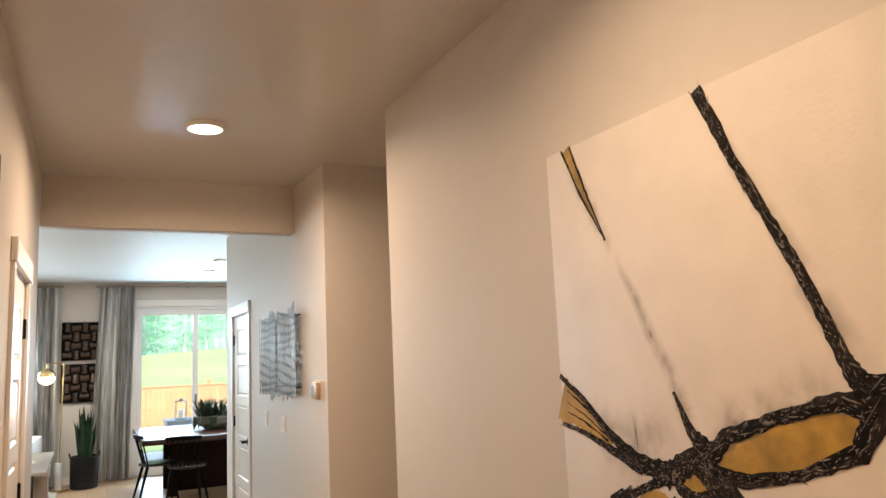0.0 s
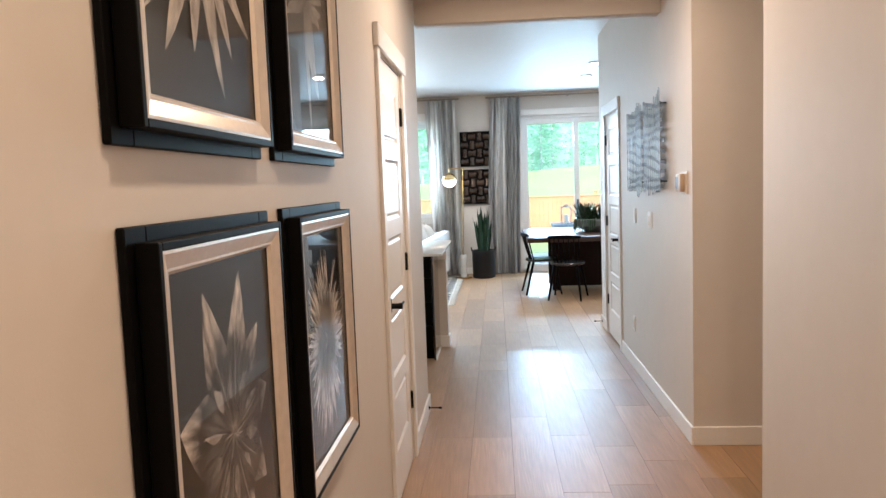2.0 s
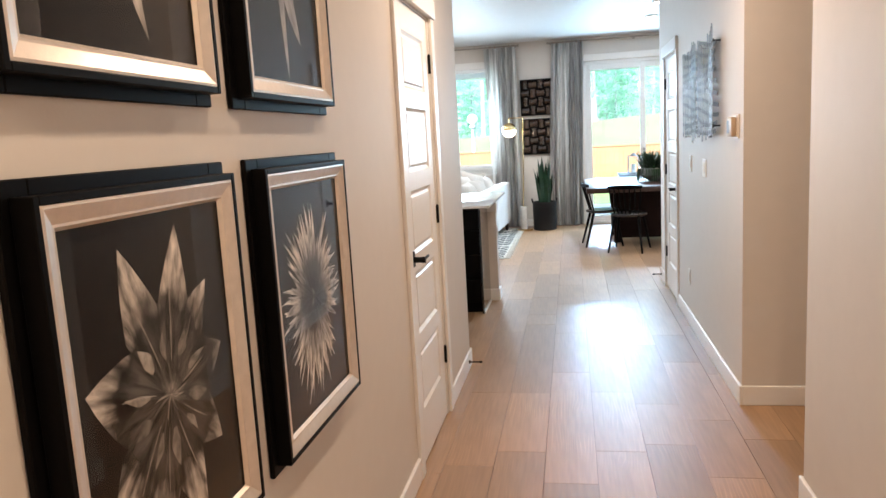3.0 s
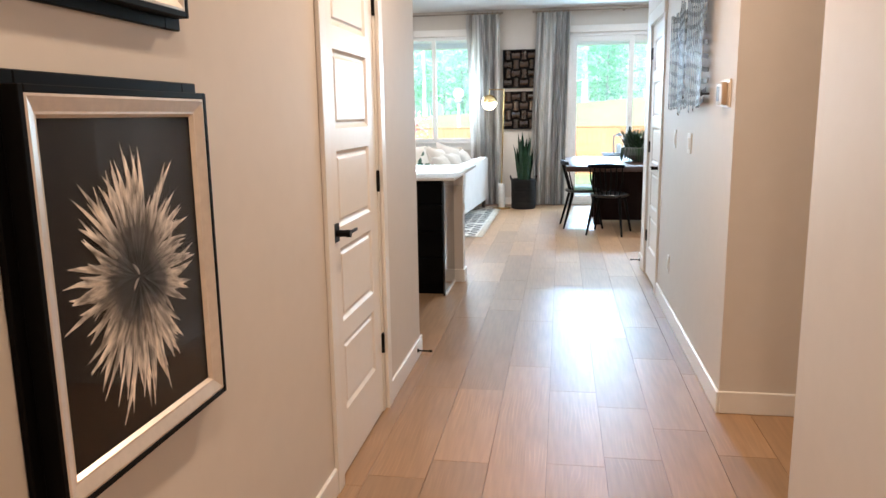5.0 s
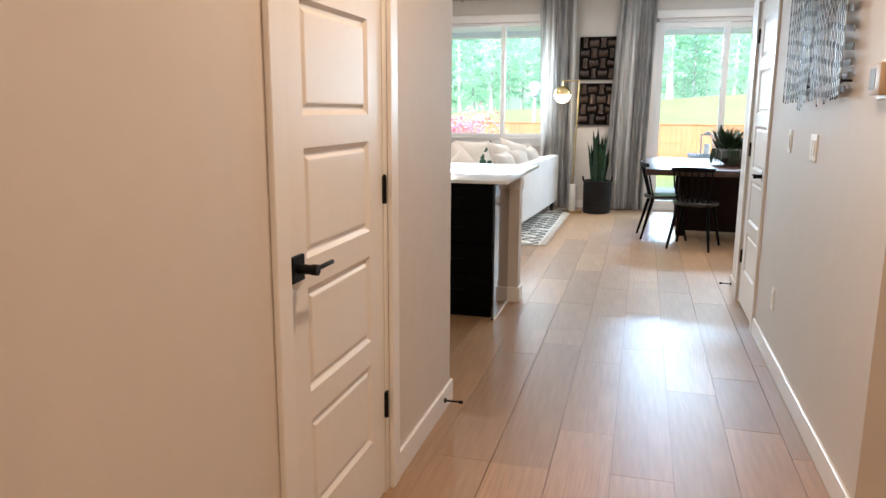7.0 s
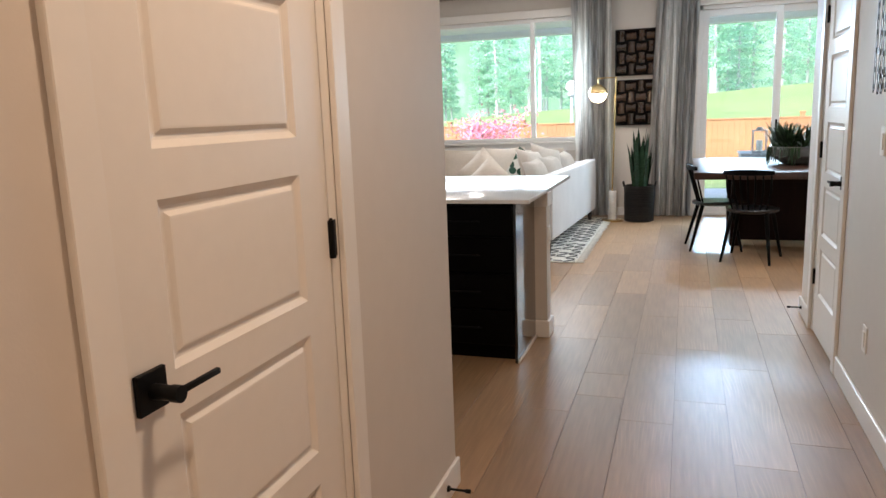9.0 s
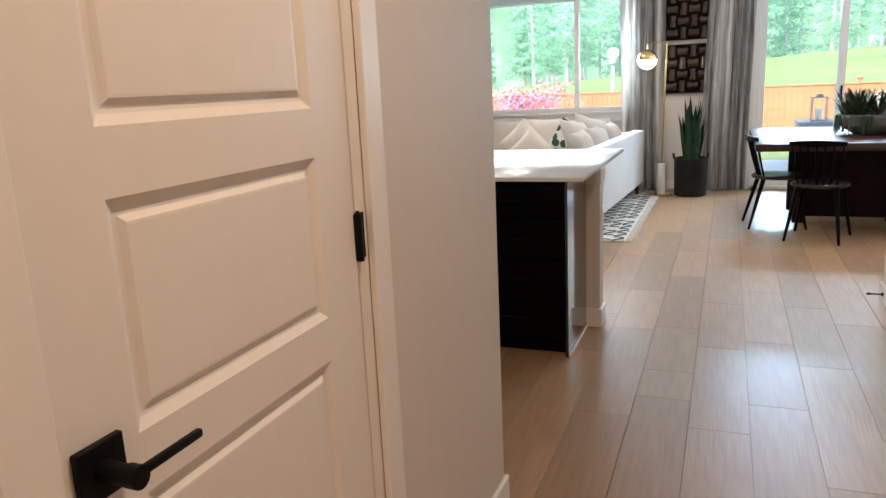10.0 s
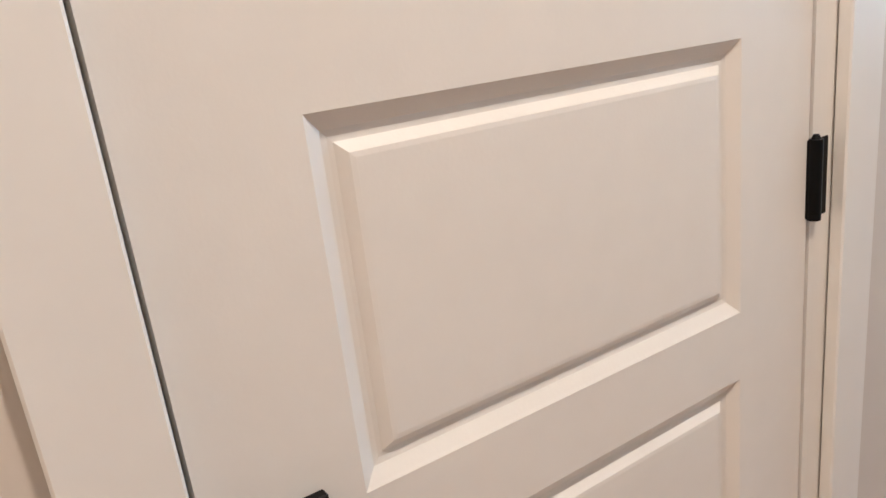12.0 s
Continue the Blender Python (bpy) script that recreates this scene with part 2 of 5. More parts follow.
def lathe(bm, profile, seg=24, at=(0, 0, 0)):
    rings = []
    for r, z in profile:
        rings.append([bm.verts.new((at[0] + r * math.cos(2 * math.pi * k / seg), at[1] + r * math.sin(2 * math.pi * k / seg), at[2] + z)) for k in range(seg)])
    for a, b in zip(rings, rings[1:]):
        for k in range(seg):
            bm.faces.new((a[k], a[(k + 1) % seg], b[(k + 1) % seg], b[k]))
    bm.faces.new(rings[0][::-1])
    bm.faces.new(rings[-1])
    return bm


def soft_box(bm, sx, sy, sz, m, puff=0.25, n=8, sag=0.0):
    """A stuffed cushion: a grid on each side, swollen in the middle, thin at the seam."""
    verts = {}
    for s in (-1, 1):
        for i in range(n + 1):
            for j in range(n + 1):
                u, v = 2 * i / n - 1, 2 * j / n - 1
                edge = (1 - u ** 4) * (1 - v ** 4)
                h = sz / 2 * (1 - puff + puff * edge) * (edge ** 0.45 if edge > 0 else 0)
                pinch = 1 - 0.07 * (1 - abs(u * v)) * max(abs(u), abs(v)) ** 3
                if s < 0 and edge < 1e-9:
                    continue
                verts[s, i, j] = bm.verts.new(m @ Vector((u * sx / 2 * pinch, v * sy / 2 * pinch, s * h - sag * (1 - u * u))))
    for s in (-1, 1):
        for i in range(n):
            for j in range(n):
                q = [verts.get((s, a, b)) or verts[1, a, b] for a, b in ((i, j), (i + 1, j), (i + 1, j + 1), (i, j + 1))]
                try:
                    bm.faces.new(q if s > 0 else q[::-1])
                except ValueError:
                    pass
    return bm


def finish(name, bm, material, smooth=True, recalc=True):
    if recalc:
        bmesh.ops.recalc_face_normals(bm, faces=bm.faces)
    me = bpy.data.meshes.new(name)
    bm.to_mesh(me)
    bm.free()
    me.materials.append(material)
    if smooth:
        me.shade_smooth()
        me.set_sharp_from_angle(angle=radians(35))
    return me


def part(name, bm, material, parent, label="", smooth=True):
    ob = new(name, finish(name, bm, material, smooth))
    ob.parent = parent
    return tagged(ob, label)


def thing(name, label, category, at=(0, 0, 0), rz=0, group="", kind=""):
    e = new(name)
    e.empty_display_size = 0.1
    e.matrix_basis = pose(*at, 0, 0, rz)
    return tagged(e, label, category, group, kind)


def structure(name, bm, material, label, category):
    return tagged(new(name, finish(name, bm, material)), label, category, "", "structure")


# ---- plan ----
W, HC, MC, BACK = 1.527, 2.80, 2.88, 8.04
HDR0, HDR1, HDRZ = 0.88, 1.0, 2.48
LEFT_END, RIGHT_END = 0.88, 3.60


def walls():
    b = B()
    box(b, -0.12, 0, -6.0, -0.698, 0, HC)
    box(b, -0.12, 0, -0.698, 0.056, 2.05, HC)
    box(b, -0.12, 0, 0.056, LEFT_END, 0, HC)
    structure("wall_west", b, WALL, "warm white painted hallway wall with hung pictures", "wall")
    b = B()
    box(b, -4.6, -0.12, LEFT_END - 0.12, LEFT_END, 0, MC)
    structure("wall_kitchen", b, WALL, "plain painted wall at the kitchen side", "wall")
    b = B()
    box(b, W, W + 0.12, -6.0, -0.845, 0, HC)
    structure("wall_entry", b, WALL, "warm white painted entry wall behind the big painting", "wall")
    b = B()
    box(b, W, W + 0.12, 0.185, 2.46, 0, MC)
    box(b, W, W + 0.12, 2.46, 3.227, 2.05, MC)
    box(b, W, W + 0.12, 3.227, RIGHT_END, 0, MC)
    structure("wall_east", b, WALL, "white painted hallway wall with a glass rod sculpture", "wall")
    b = B()
    box(b, W + 0.12, 3.4, 0.185, 0.305, 0, MC)
    structure("wall_recess", b, WALL, "tan shaded wall at the side passage", "wall")
    b = B()
    box(b, W + 0.12, 3.4, -0.965, -0.845, 0, HC)
    box(b, 3.4, 3.52, -0.965, 0.305, 0, HC)
    structure("wall_passage", b, WALL, "plain painted walls closing the side passage", "wall")
    b = B()
    box(b, W + 0.12, 4.8, RIGHT_END - 0.12, RIGHT_END, 0, MC)
    box(b, 4.8, 4.92, RIGHT_END - 0.12, BACK + 0.15, 0, MC)
    structure("wall_dining", b, WALL, "plain painted walls round the dining corner", "wall")
    b = B()
    box(b, -4.72, -4.6, LEFT_END - 0.12, BACK + 0.15, 0, MC)
    structure("wall_living", b, WALL, "plain painted wall at the far side of the living room", "wall")
    b = B()
    box(b, -0.12, W + 0.12, -6.12, -6.0, 0, HC)
    structure("wall_front", b, WALL, "plain painted front wall of the entry", "wall")
    b = B()
    y0, y1 = BACK, BACK + 0.15
    box(b, -4.6, WX0, y0, y1, 0, MC)
    box(b, WX0, WX1, y0, y1, 0, WZ0)
    box(b, WX0, WX1, y0, y1, WZ1, MC)
    box(b, WX1, SX0, y0, y1, 0, MC)
    box(b, SX0, SX1, y0, y1, SZ1, MC)
    box(b, SX1, 4.8, y0, y1, 0, MC)
    structure("wall_north", b, WALL, "warm white wall with a wide window and a sliding glass door", "wall")
    b = B()
    box(b, 0, W, HDR0, HDR1, HDRZ, MC, 0.008, 2)
    structure("header_beam", b, WALL, "painted drop header across the end of the hallway", "header")
    b = B()
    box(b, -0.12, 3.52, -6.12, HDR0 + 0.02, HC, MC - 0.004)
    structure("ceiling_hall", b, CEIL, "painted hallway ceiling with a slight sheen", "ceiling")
    b = B()
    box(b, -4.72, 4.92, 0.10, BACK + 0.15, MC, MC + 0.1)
    structure("ceiling_main", b, CEIL_LIT, "painted ceiling of the open living room, lightened for bounced daylight", "ceiling")


WX0, WX1, WZ0, WZ1 = -3.1, -0.38, 0.96, 2.52
SX0, SX1, SZ1 = 0.90, 2.72, 2.52
walls()


def baseboard(name, x0, x1, y0, y1):
    b = B()
    box(b, x0, x1, y0, y1, 0, 0.105, 0.004)
    structure(name, b, TRIM, "white painted flat baseboard", "baseboard")


T = 0.014
baseboard("baseboard_west_entry", 0, T, -6, -0.76)
baseboard("baseboard_west_end", 0, T, 0.112, LEFT_END + T)
baseboard("baseboard_entry", W - T, W, -6, -0.845 + T)
baseboard("baseboard_passage", W + 0.0, 3.4, -0.845, -0.845 + T)
baseboard("baseboard_east", W - T, W, 0.185 - T, 2.38)
baseboard("baseboard_recess", W, 3.4, 0.185 - T, 0.185)
baseboard("baseboard_east_end", W - T, W, 3.284, RIGHT_END + T)
baseboard("baseboard_dining", W, 4.8, RIGHT_END, RIGHT_END + T)
baseboard("baseboard_kitchen", -4.6, 0, LEFT_END, LEFT_END + T)
baseboard("baseboard_north", -4.6, 0.84, BACK - T, BACK)
baseboard("baseboard_north_end", 2.80, 4.8, BACK - T, BACK)

# ---- doors ----


def panel_leaf(bm, w, panels, y0, y1, h=2.03, thick=0.035):
    """A moulded door leaf facing +x, face at x = 0, from y = 0 to w."""
    def quad(*c):
        bm.faces.new([bm.verts.new(p) for p in c])

    def rect(a, b, c, d, x=0.0):
        quad((x, a, c), (x, b, c), (x, b, d), (x, a, d))
    rect(0, y0, 0, h)
    rect(y1, w, 0, h)
    zs = [0] + [z for p in panels for z in p] + [h]
    for a, b in zip(zs[::2], zs[1::2]):
        rect(y0, y1, a, b)
    for a, b in panels:
        loops = [[(x, yy, zz) for yy, zz in ((y0 + i, a + i), (y1 - i, a + i), (y1 - i, b - i), (y0 + i, b - i))]
                 for i, x in ((0, 0), (0.003, -0.002), (0.013, -0.0085), (0.018, -0.0095), (0.022, -0.0092), (0.030, -0.0035), (0.034, -0.003))]
        rings = [[bm.verts.new(p) for p in l] for l in loops]
        for p, q in zip(rings, rings[1:]):
            for k in range(4):
                bm.faces.new((p[k], p[(k + 1) % 4], q[(k + 1) % 4], q[k]))
        bm.faces.new(rings[-1])
    for a, b in (((0, 0, 0), (0, 0, h)), ((0, w, 0), (0, w, h))):
        quad(a, b, (-thick, b[1], b[2]), (-thick, a[1], a[2]))
    quad((0, 0, 0), (0, w, 0), (-thick, w, 0), (-thick, 0, 0))
    quad((0, 0, h), (0, w, h), (-thick, w, h), (-thick, 0, h))
    rect(0, w, 0, h, -thick)
    bmesh.ops.remove_doubles(bm, verts=bm.verts[:], dist=1e-5)
    return bm


PANELS = [(0.238, 0.512), (0.590, 0.872), (0.950, 1.230), (1.310, 1.590), (1.672, 1.915)]


def panel_door(name, label, at, w, hand, py0, py1):
    """hand +1: faces +x with the hinges at far y; -1: the same facing -x."""
    d = thing(name, label, "door", at, 0 if hand > 0 else 180, kind="structure")

    def flip(bm):
        if hand < 0:
            for v in bm.verts:
                v.co.y = w - v.co.y
        return bm
    part("leaf", flip(panel_leaf(B(), w, PANELS, py0, py1)), DOORP, d, smooth=False)
    for z in (1.818, 1.068, 0.322):
        b = rod(B(), (0.006, w + 0.004, z - 0.045), (0.006, w + 0.004, z + 0.045), 0.0075, seg=12)
        box(b, -0.003, 0.0035, w - 0.003, w + 0.033, z - 0.044, z + 0.044, 0.001)
        rod(b, (0.006, w + 0.004, z + 0.045), (0.006, w + 0.004, z + 0.050), 0.0055, 0.003, 10)
        part("hinge", flip(b), BLACK, d, "matte black butt hinge")
    b = box(B(), 0, 0.010, 0.018, 0.084, 0.905, 0.971, 0.0015)
    h = part("handle_plate", flip(b), BLACK, d, "square matte black rose")
    b = rod(B(), (0.010, 0.051, 0.938), (0.050, 0.051, 0.938), 0.013, 0.012, 16)
    rod(b, (0.046, 0.051, 0.938), (0.062, 0.051, 0.938), 0.0140, 0.0140, 16)
    part("lever_neck", flip(b), BLACK, h)
    b = box(B(), 0.048, 0.058, 0.045, 0.159, 0.933, 0.944, 0.003, 2)
    part("lever", flip(b), BLACK, h, "straight black lever handle")
    return d


def casing(name, x, side, y0, y1, leaf_end):
    """Flat door casing on a wall face at x; side: the way it stands proud."""
    d = thing(name, "white flat-stock door casing with a thicker head board", "door casing", kind="structure")
    X = sorted((x, x + side * 0.016))
    for nm, a, b in (("jamb_trim", y0 - 0.068, y0), ("jamb_trim", y1, y1 + 0.068)):
        part(nm, box(B(), *X, a, b, 0, 2.055, 0.002), TRIM, d)
    X = sorted((x, x + side * 0.024))
    part("head_trim", box(B(), *X, y0 - 0.085, y1 + 0.085, 2.055, 2.15, 0.003), TRIM, d)
    X = sorted((x - side * 0.002, x - side * 0.115))
    for a, b in ((y0 - 0.012, y0), (leaf_end, y1 + 0.012)):
        part("jamb", box(B(), *X, a, b, 0, 2.048), TRIM, d)
    part("jamb", box(B(), *X, y0, leaf_end, 2.044, 2.05), TRIM, d)
    X = sorted((x - side * 0.043, x - side * 0.06))
    part("stop", box(B(), *X, y0, leaf_end, 0, 2.044), TRIM, d)


panel_door("door_closet", "closed white five-panel door with a black lever handle", (-0.004, -0.680, 0.010), 0.684, 1, 0.116, 0.566)
casing("door_closet_casing", 0, 1, -0.686, 0.044, 0.0075)
panel_door("door_hall", "closed white five-panel door in the east wall", (W + 0.004, 3.178, 0.010), 0.700, -1, 0.122, 0.582)
casing("door_hall_casing", W, -1, 2.472, 3.215, 3.1815)


def door_stop(x, y, z, d):
    s = thing("door_stop", "black spring door stop screwed to the baseboard", "door stop", (x, y, z), group="door stops")
    b = rod(B(), (0, 0, 0), (d * 0.008, 0, 0), 0.012, 0.010, 12)
    part("base", b, BLACK, s)
    part("rod", rod(B(), (d * 0.008, 0, 0), (d * 0.07, 0, 0), 0.0045), BLACK, s)
    part("tip", rod(B(), (d * 0.066, 0, 0), (d * 0.084, 0, 0), 0.008, 0.007, 12), BLACK, s)


door_stop(T, 0.74, 0.055, 1)
door_stop(W - T, 3.50, 0.055, -1)

# ---- windows ----
FRAMEW = mat("white_vinyl_frame", (0.80, 0.81, 0.81), 0.35, spots=0.01)


def window_wide():
    w = thing("window_1", "wide white vinyl window with three clear panes", "window", kind="structure")
    y0, y1 = BACK + 0.03, BACK + 0.11
    for a in ((WX0, WX0 + 0.05, WZ0, WZ1), (WX1 - 0.05, WX1, WZ0, WZ1), (WX0, WX1, WZ0, WZ0 + 0.05), (WX0, WX1, WZ1 - 0.05, WZ1)):
        part("window_frame", box(B(), a[0], a[1], y0, y1, a[2], a[3], 0.004), FRAMEW, w)
    for x in (-1.13, -2.55):
        part("mullion", box(B(), x - 0.03, x + 0.03, y0 + 0.004, y1 - 0.004, WZ0 + 0.05, WZ1 - 0.05, 0.004), FRAMEW, w)
    for a, b in ((WX0 + 0.05, -2.58), (-2.52, -1.16), (-1.10, WX1 - 0.05)):
        p = part("pane", box(B(), a, b, y0 + 0.035, y0 + 0.041, WZ0 + 0.05, WZ1 - 0.05), GLASS, w, smooth=False)
        p.visible_shadow = False
    part("window_sill", box(B(), WX0 - 0.09, WX1 + 0.09, BACK - 0.045, BACK + 0.03, WZ0 - 0.03, WZ0, 0.004), TRIM, w)
    part("apron", box(B(), WX0 - 0.07, WX1 + 0.07, BACK - 0.016, BACK, WZ0 - 0.12, WZ0 - 0.03, 0.002), TRIM, w)
    part("head_trim", box(B(), WX0 - 0.09, WX1 + 0.09, BACK - 0.022, BACK, WZ1, WZ1 + 0.10, 0.003), TRIM, w)
    for a in (WX0 - 0.07, WX1):
        part("side_trim", box(B(), a, a + 0.07, BACK - 0.016, BACK, WZ0, WZ1, 0.002), TRIM, w)


def slider():
    w = thing("door_sliding", "white sliding glass patio door, closed", "sliding door", kind="structure")
    y0, y1 = BACK + 0.02, BACK + 0.12
    for a in ((SX0, SX0 + 0.045, 0, SZ1), (SX1 - 0.045, SX1, 0, SZ1), (SX0, SX1, SZ1 - 0.05, SZ1), (SX0, SX1, 0, 0.04)):
        part("door_frame", box(B(), a[0], a[1], y0, y1, a[2], a[3], 0.004), FRAMEW, w)
    for a, b, dy in ((SX0 + 0.045, 1.83, 0.01), (1.75, SX1 - 0.045, 0.052)):
        s = part("sash", box(B(), a, a + 0.07, y0 + dy, y0 + dy + 0.038, 0.04, SZ1 - 0.05, 0.004), FRAMEW, w)
        part("sash_stile", box(B(), b - 0.07, b, y0 + dy, y0 + dy + 0.038, 0.04, SZ1 - 0.05, 0.004), FRAMEW, s)
        part("sash_rail", box(B(), a + 0.07, b - 0.07, y0 + dy, y0 + dy + 0.038, 0.04, 0.13, 0.004), FRAMEW, s)
        part("sash_rail", box(B(), a + 0.07, b - 0.07, y0 + dy, y0 + dy + 0.038, SZ1 - 0.13, SZ1 - 0.05, 0.004), FRAMEW, s)
        p = part("pane", box(B(), a + 0.07, b - 0.07, y0 + dy + 0.016, y0 + dy + 0.022, 0.13, SZ1 - 0.13), GLASS, s, smooth=False)
        p.visible_shadow = False
    part("pull_handle", box(B(), 1.785, 1.805, y0 - 0.03, y0 + 0.012, 0.98, 1.16, 0.005, 2), BLACK, w, "black pull handle")
    part("head_trim", box(B(), SX0 - 0.09, SX1 + 0.09, BACK - 0.022, BACK, SZ1, SZ1 + 0.10, 0.003), TRIM, w)
    for a in (SX0 - 0.07, SX1):
        part("side_trim", box(B(), a, a + 0.07, BACK - 0.016, BACK, 0, SZ1, 0.002), TRIM, w)


window_wide()
slider()

# ---- hallway lamps ----
LED = glow("lit_diffuser", (1.0, 0.86, 0.68), 0.8)
LEDP = glow("bright_patio_diffuser", (1.0, 0.93, 0.82), 4.0)
LEDN = glow("lit_neutral_diffuser", (1.0, 0.93, 0.84), 1.6)


def disc_light(x, y, z, r, watts, colour, diff, group, spread=180):
    l = thing("ceiling_light", "lit white disc ceiling light, flush on the ceiling", "ceiling light", (x, y, z), group=group)
    part("trim_ring", lathe(B(), [(r, 0), (r, -0.012), (r * 0.93, -0.022), (r * 0.86, -0.022), (r * 0.86, -0.004), (r * 0.5, -0.002)], 32), TRIM, l)
    part("diffuser", lathe(B(), [(r * 0.85, -0.006), (r * 0.85, -0.019), (r * 0.7, -0.024), (0.01, -0.026)], 32), diff, l, "glowing diffuser")
    disc_lamp((x, y, z - 0.04), r * 1.6, watts, colour, spread)


disc_light(0.775, -0.33, HC, 0.095, 2.55, (1.0, 0.755, 0.545), LED, "hallway ceiling lights", 168)
disc_light(0.80, -2.75, HC, 0.095, 1.15, WARM, LED, "hallway ceiling lights", 160)
disc_light(0.80, -4.9, HC, 0.095, 2.9, WARM, LED, "hallway ceiling lights")
for px, py in ((1.72, 5.25), (1.75, 6.35), (-1.3, 5.25), (-1.3, 6.6), (-2.8, 5.2), (3.4, 5.8)):
    disc_light(px, py, MC, 0.075, 1.7, NEUTRAL, LEDN, "living room ceiling lights")

# ---- pictures on the west wall ----


def petal(bm, cx, cz, ang, length, width, x, bend=0.0, start=0.02):
    n = 6
    l, r = [], []
    for i in range(n + 1):
        t = i / n
        a = ang + bend * t
        c = Vector((cx + math.cos(a) * (start + length * t), cz + math.sin(a) * (start + length * t)))
        w = width * (math.sin(math.pi * (0.12 + 0.88 * t)) ** 0.8) / 2 + 0.0004
        nx, nz = -math.sin(a), math.cos(a)
        l.append((c.x + nx * w, c.y + nz * w))
        r.append((c.x - nx * w, c.y - nz * w))
    vl = [bm.verts.new((x, p[0], p[1])) for p in l]
    vr = [bm.verts.new((x, p[0], p[1])) for p in r]
    vm = [bm.verts.new((x + 0.0006, (a[0] + b[0]) / 2, (a[1] + b[1]) / 2)) for a, b in zip(l, r)]
    for a, b in ((vl, vm), (vm, vr)):
        for i in range(n):
            bm.faces.new((a[i], a[i + 1], b[i + 1], b[i]))


def kite(bm, cx, cz, ang, length, width, x, shoulder=0.5, skew=0.0):
    """A pointed tepal: straight sides that spread to a shoulder and run out to a sharp tip."""
    d, nn = Vector((math.cos(ang), math.sin(ang))), Vector((-math.sin(ang), math.cos(ang)))
    rows = []
    for i in range(9):
        t = i / 8
        w = width / 2 * min((0.30 + 0.70 * t / shoulder), ((1 - t) / (1 - shoulder)) ** 0.85) + 0.0003
        c = Vector((cx, cz)) + d * length * t + nn * skew * math.sin(t * math.pi)
        p, q = c + nn * w, c - nn * w
        rows.append((bm.verts.new((x, p.x, p.y)), bm.verts.new((x + 0.0004, c.x, c.y)), bm.verts.new((x, q.x, q.y))))
    for a, b in zip(rows, rows[1:]):
        bm.faces.new((a[0], b[0], b[1], a[1]))
        bm.faces.new((a[1], b[1], b[2], a[2]))


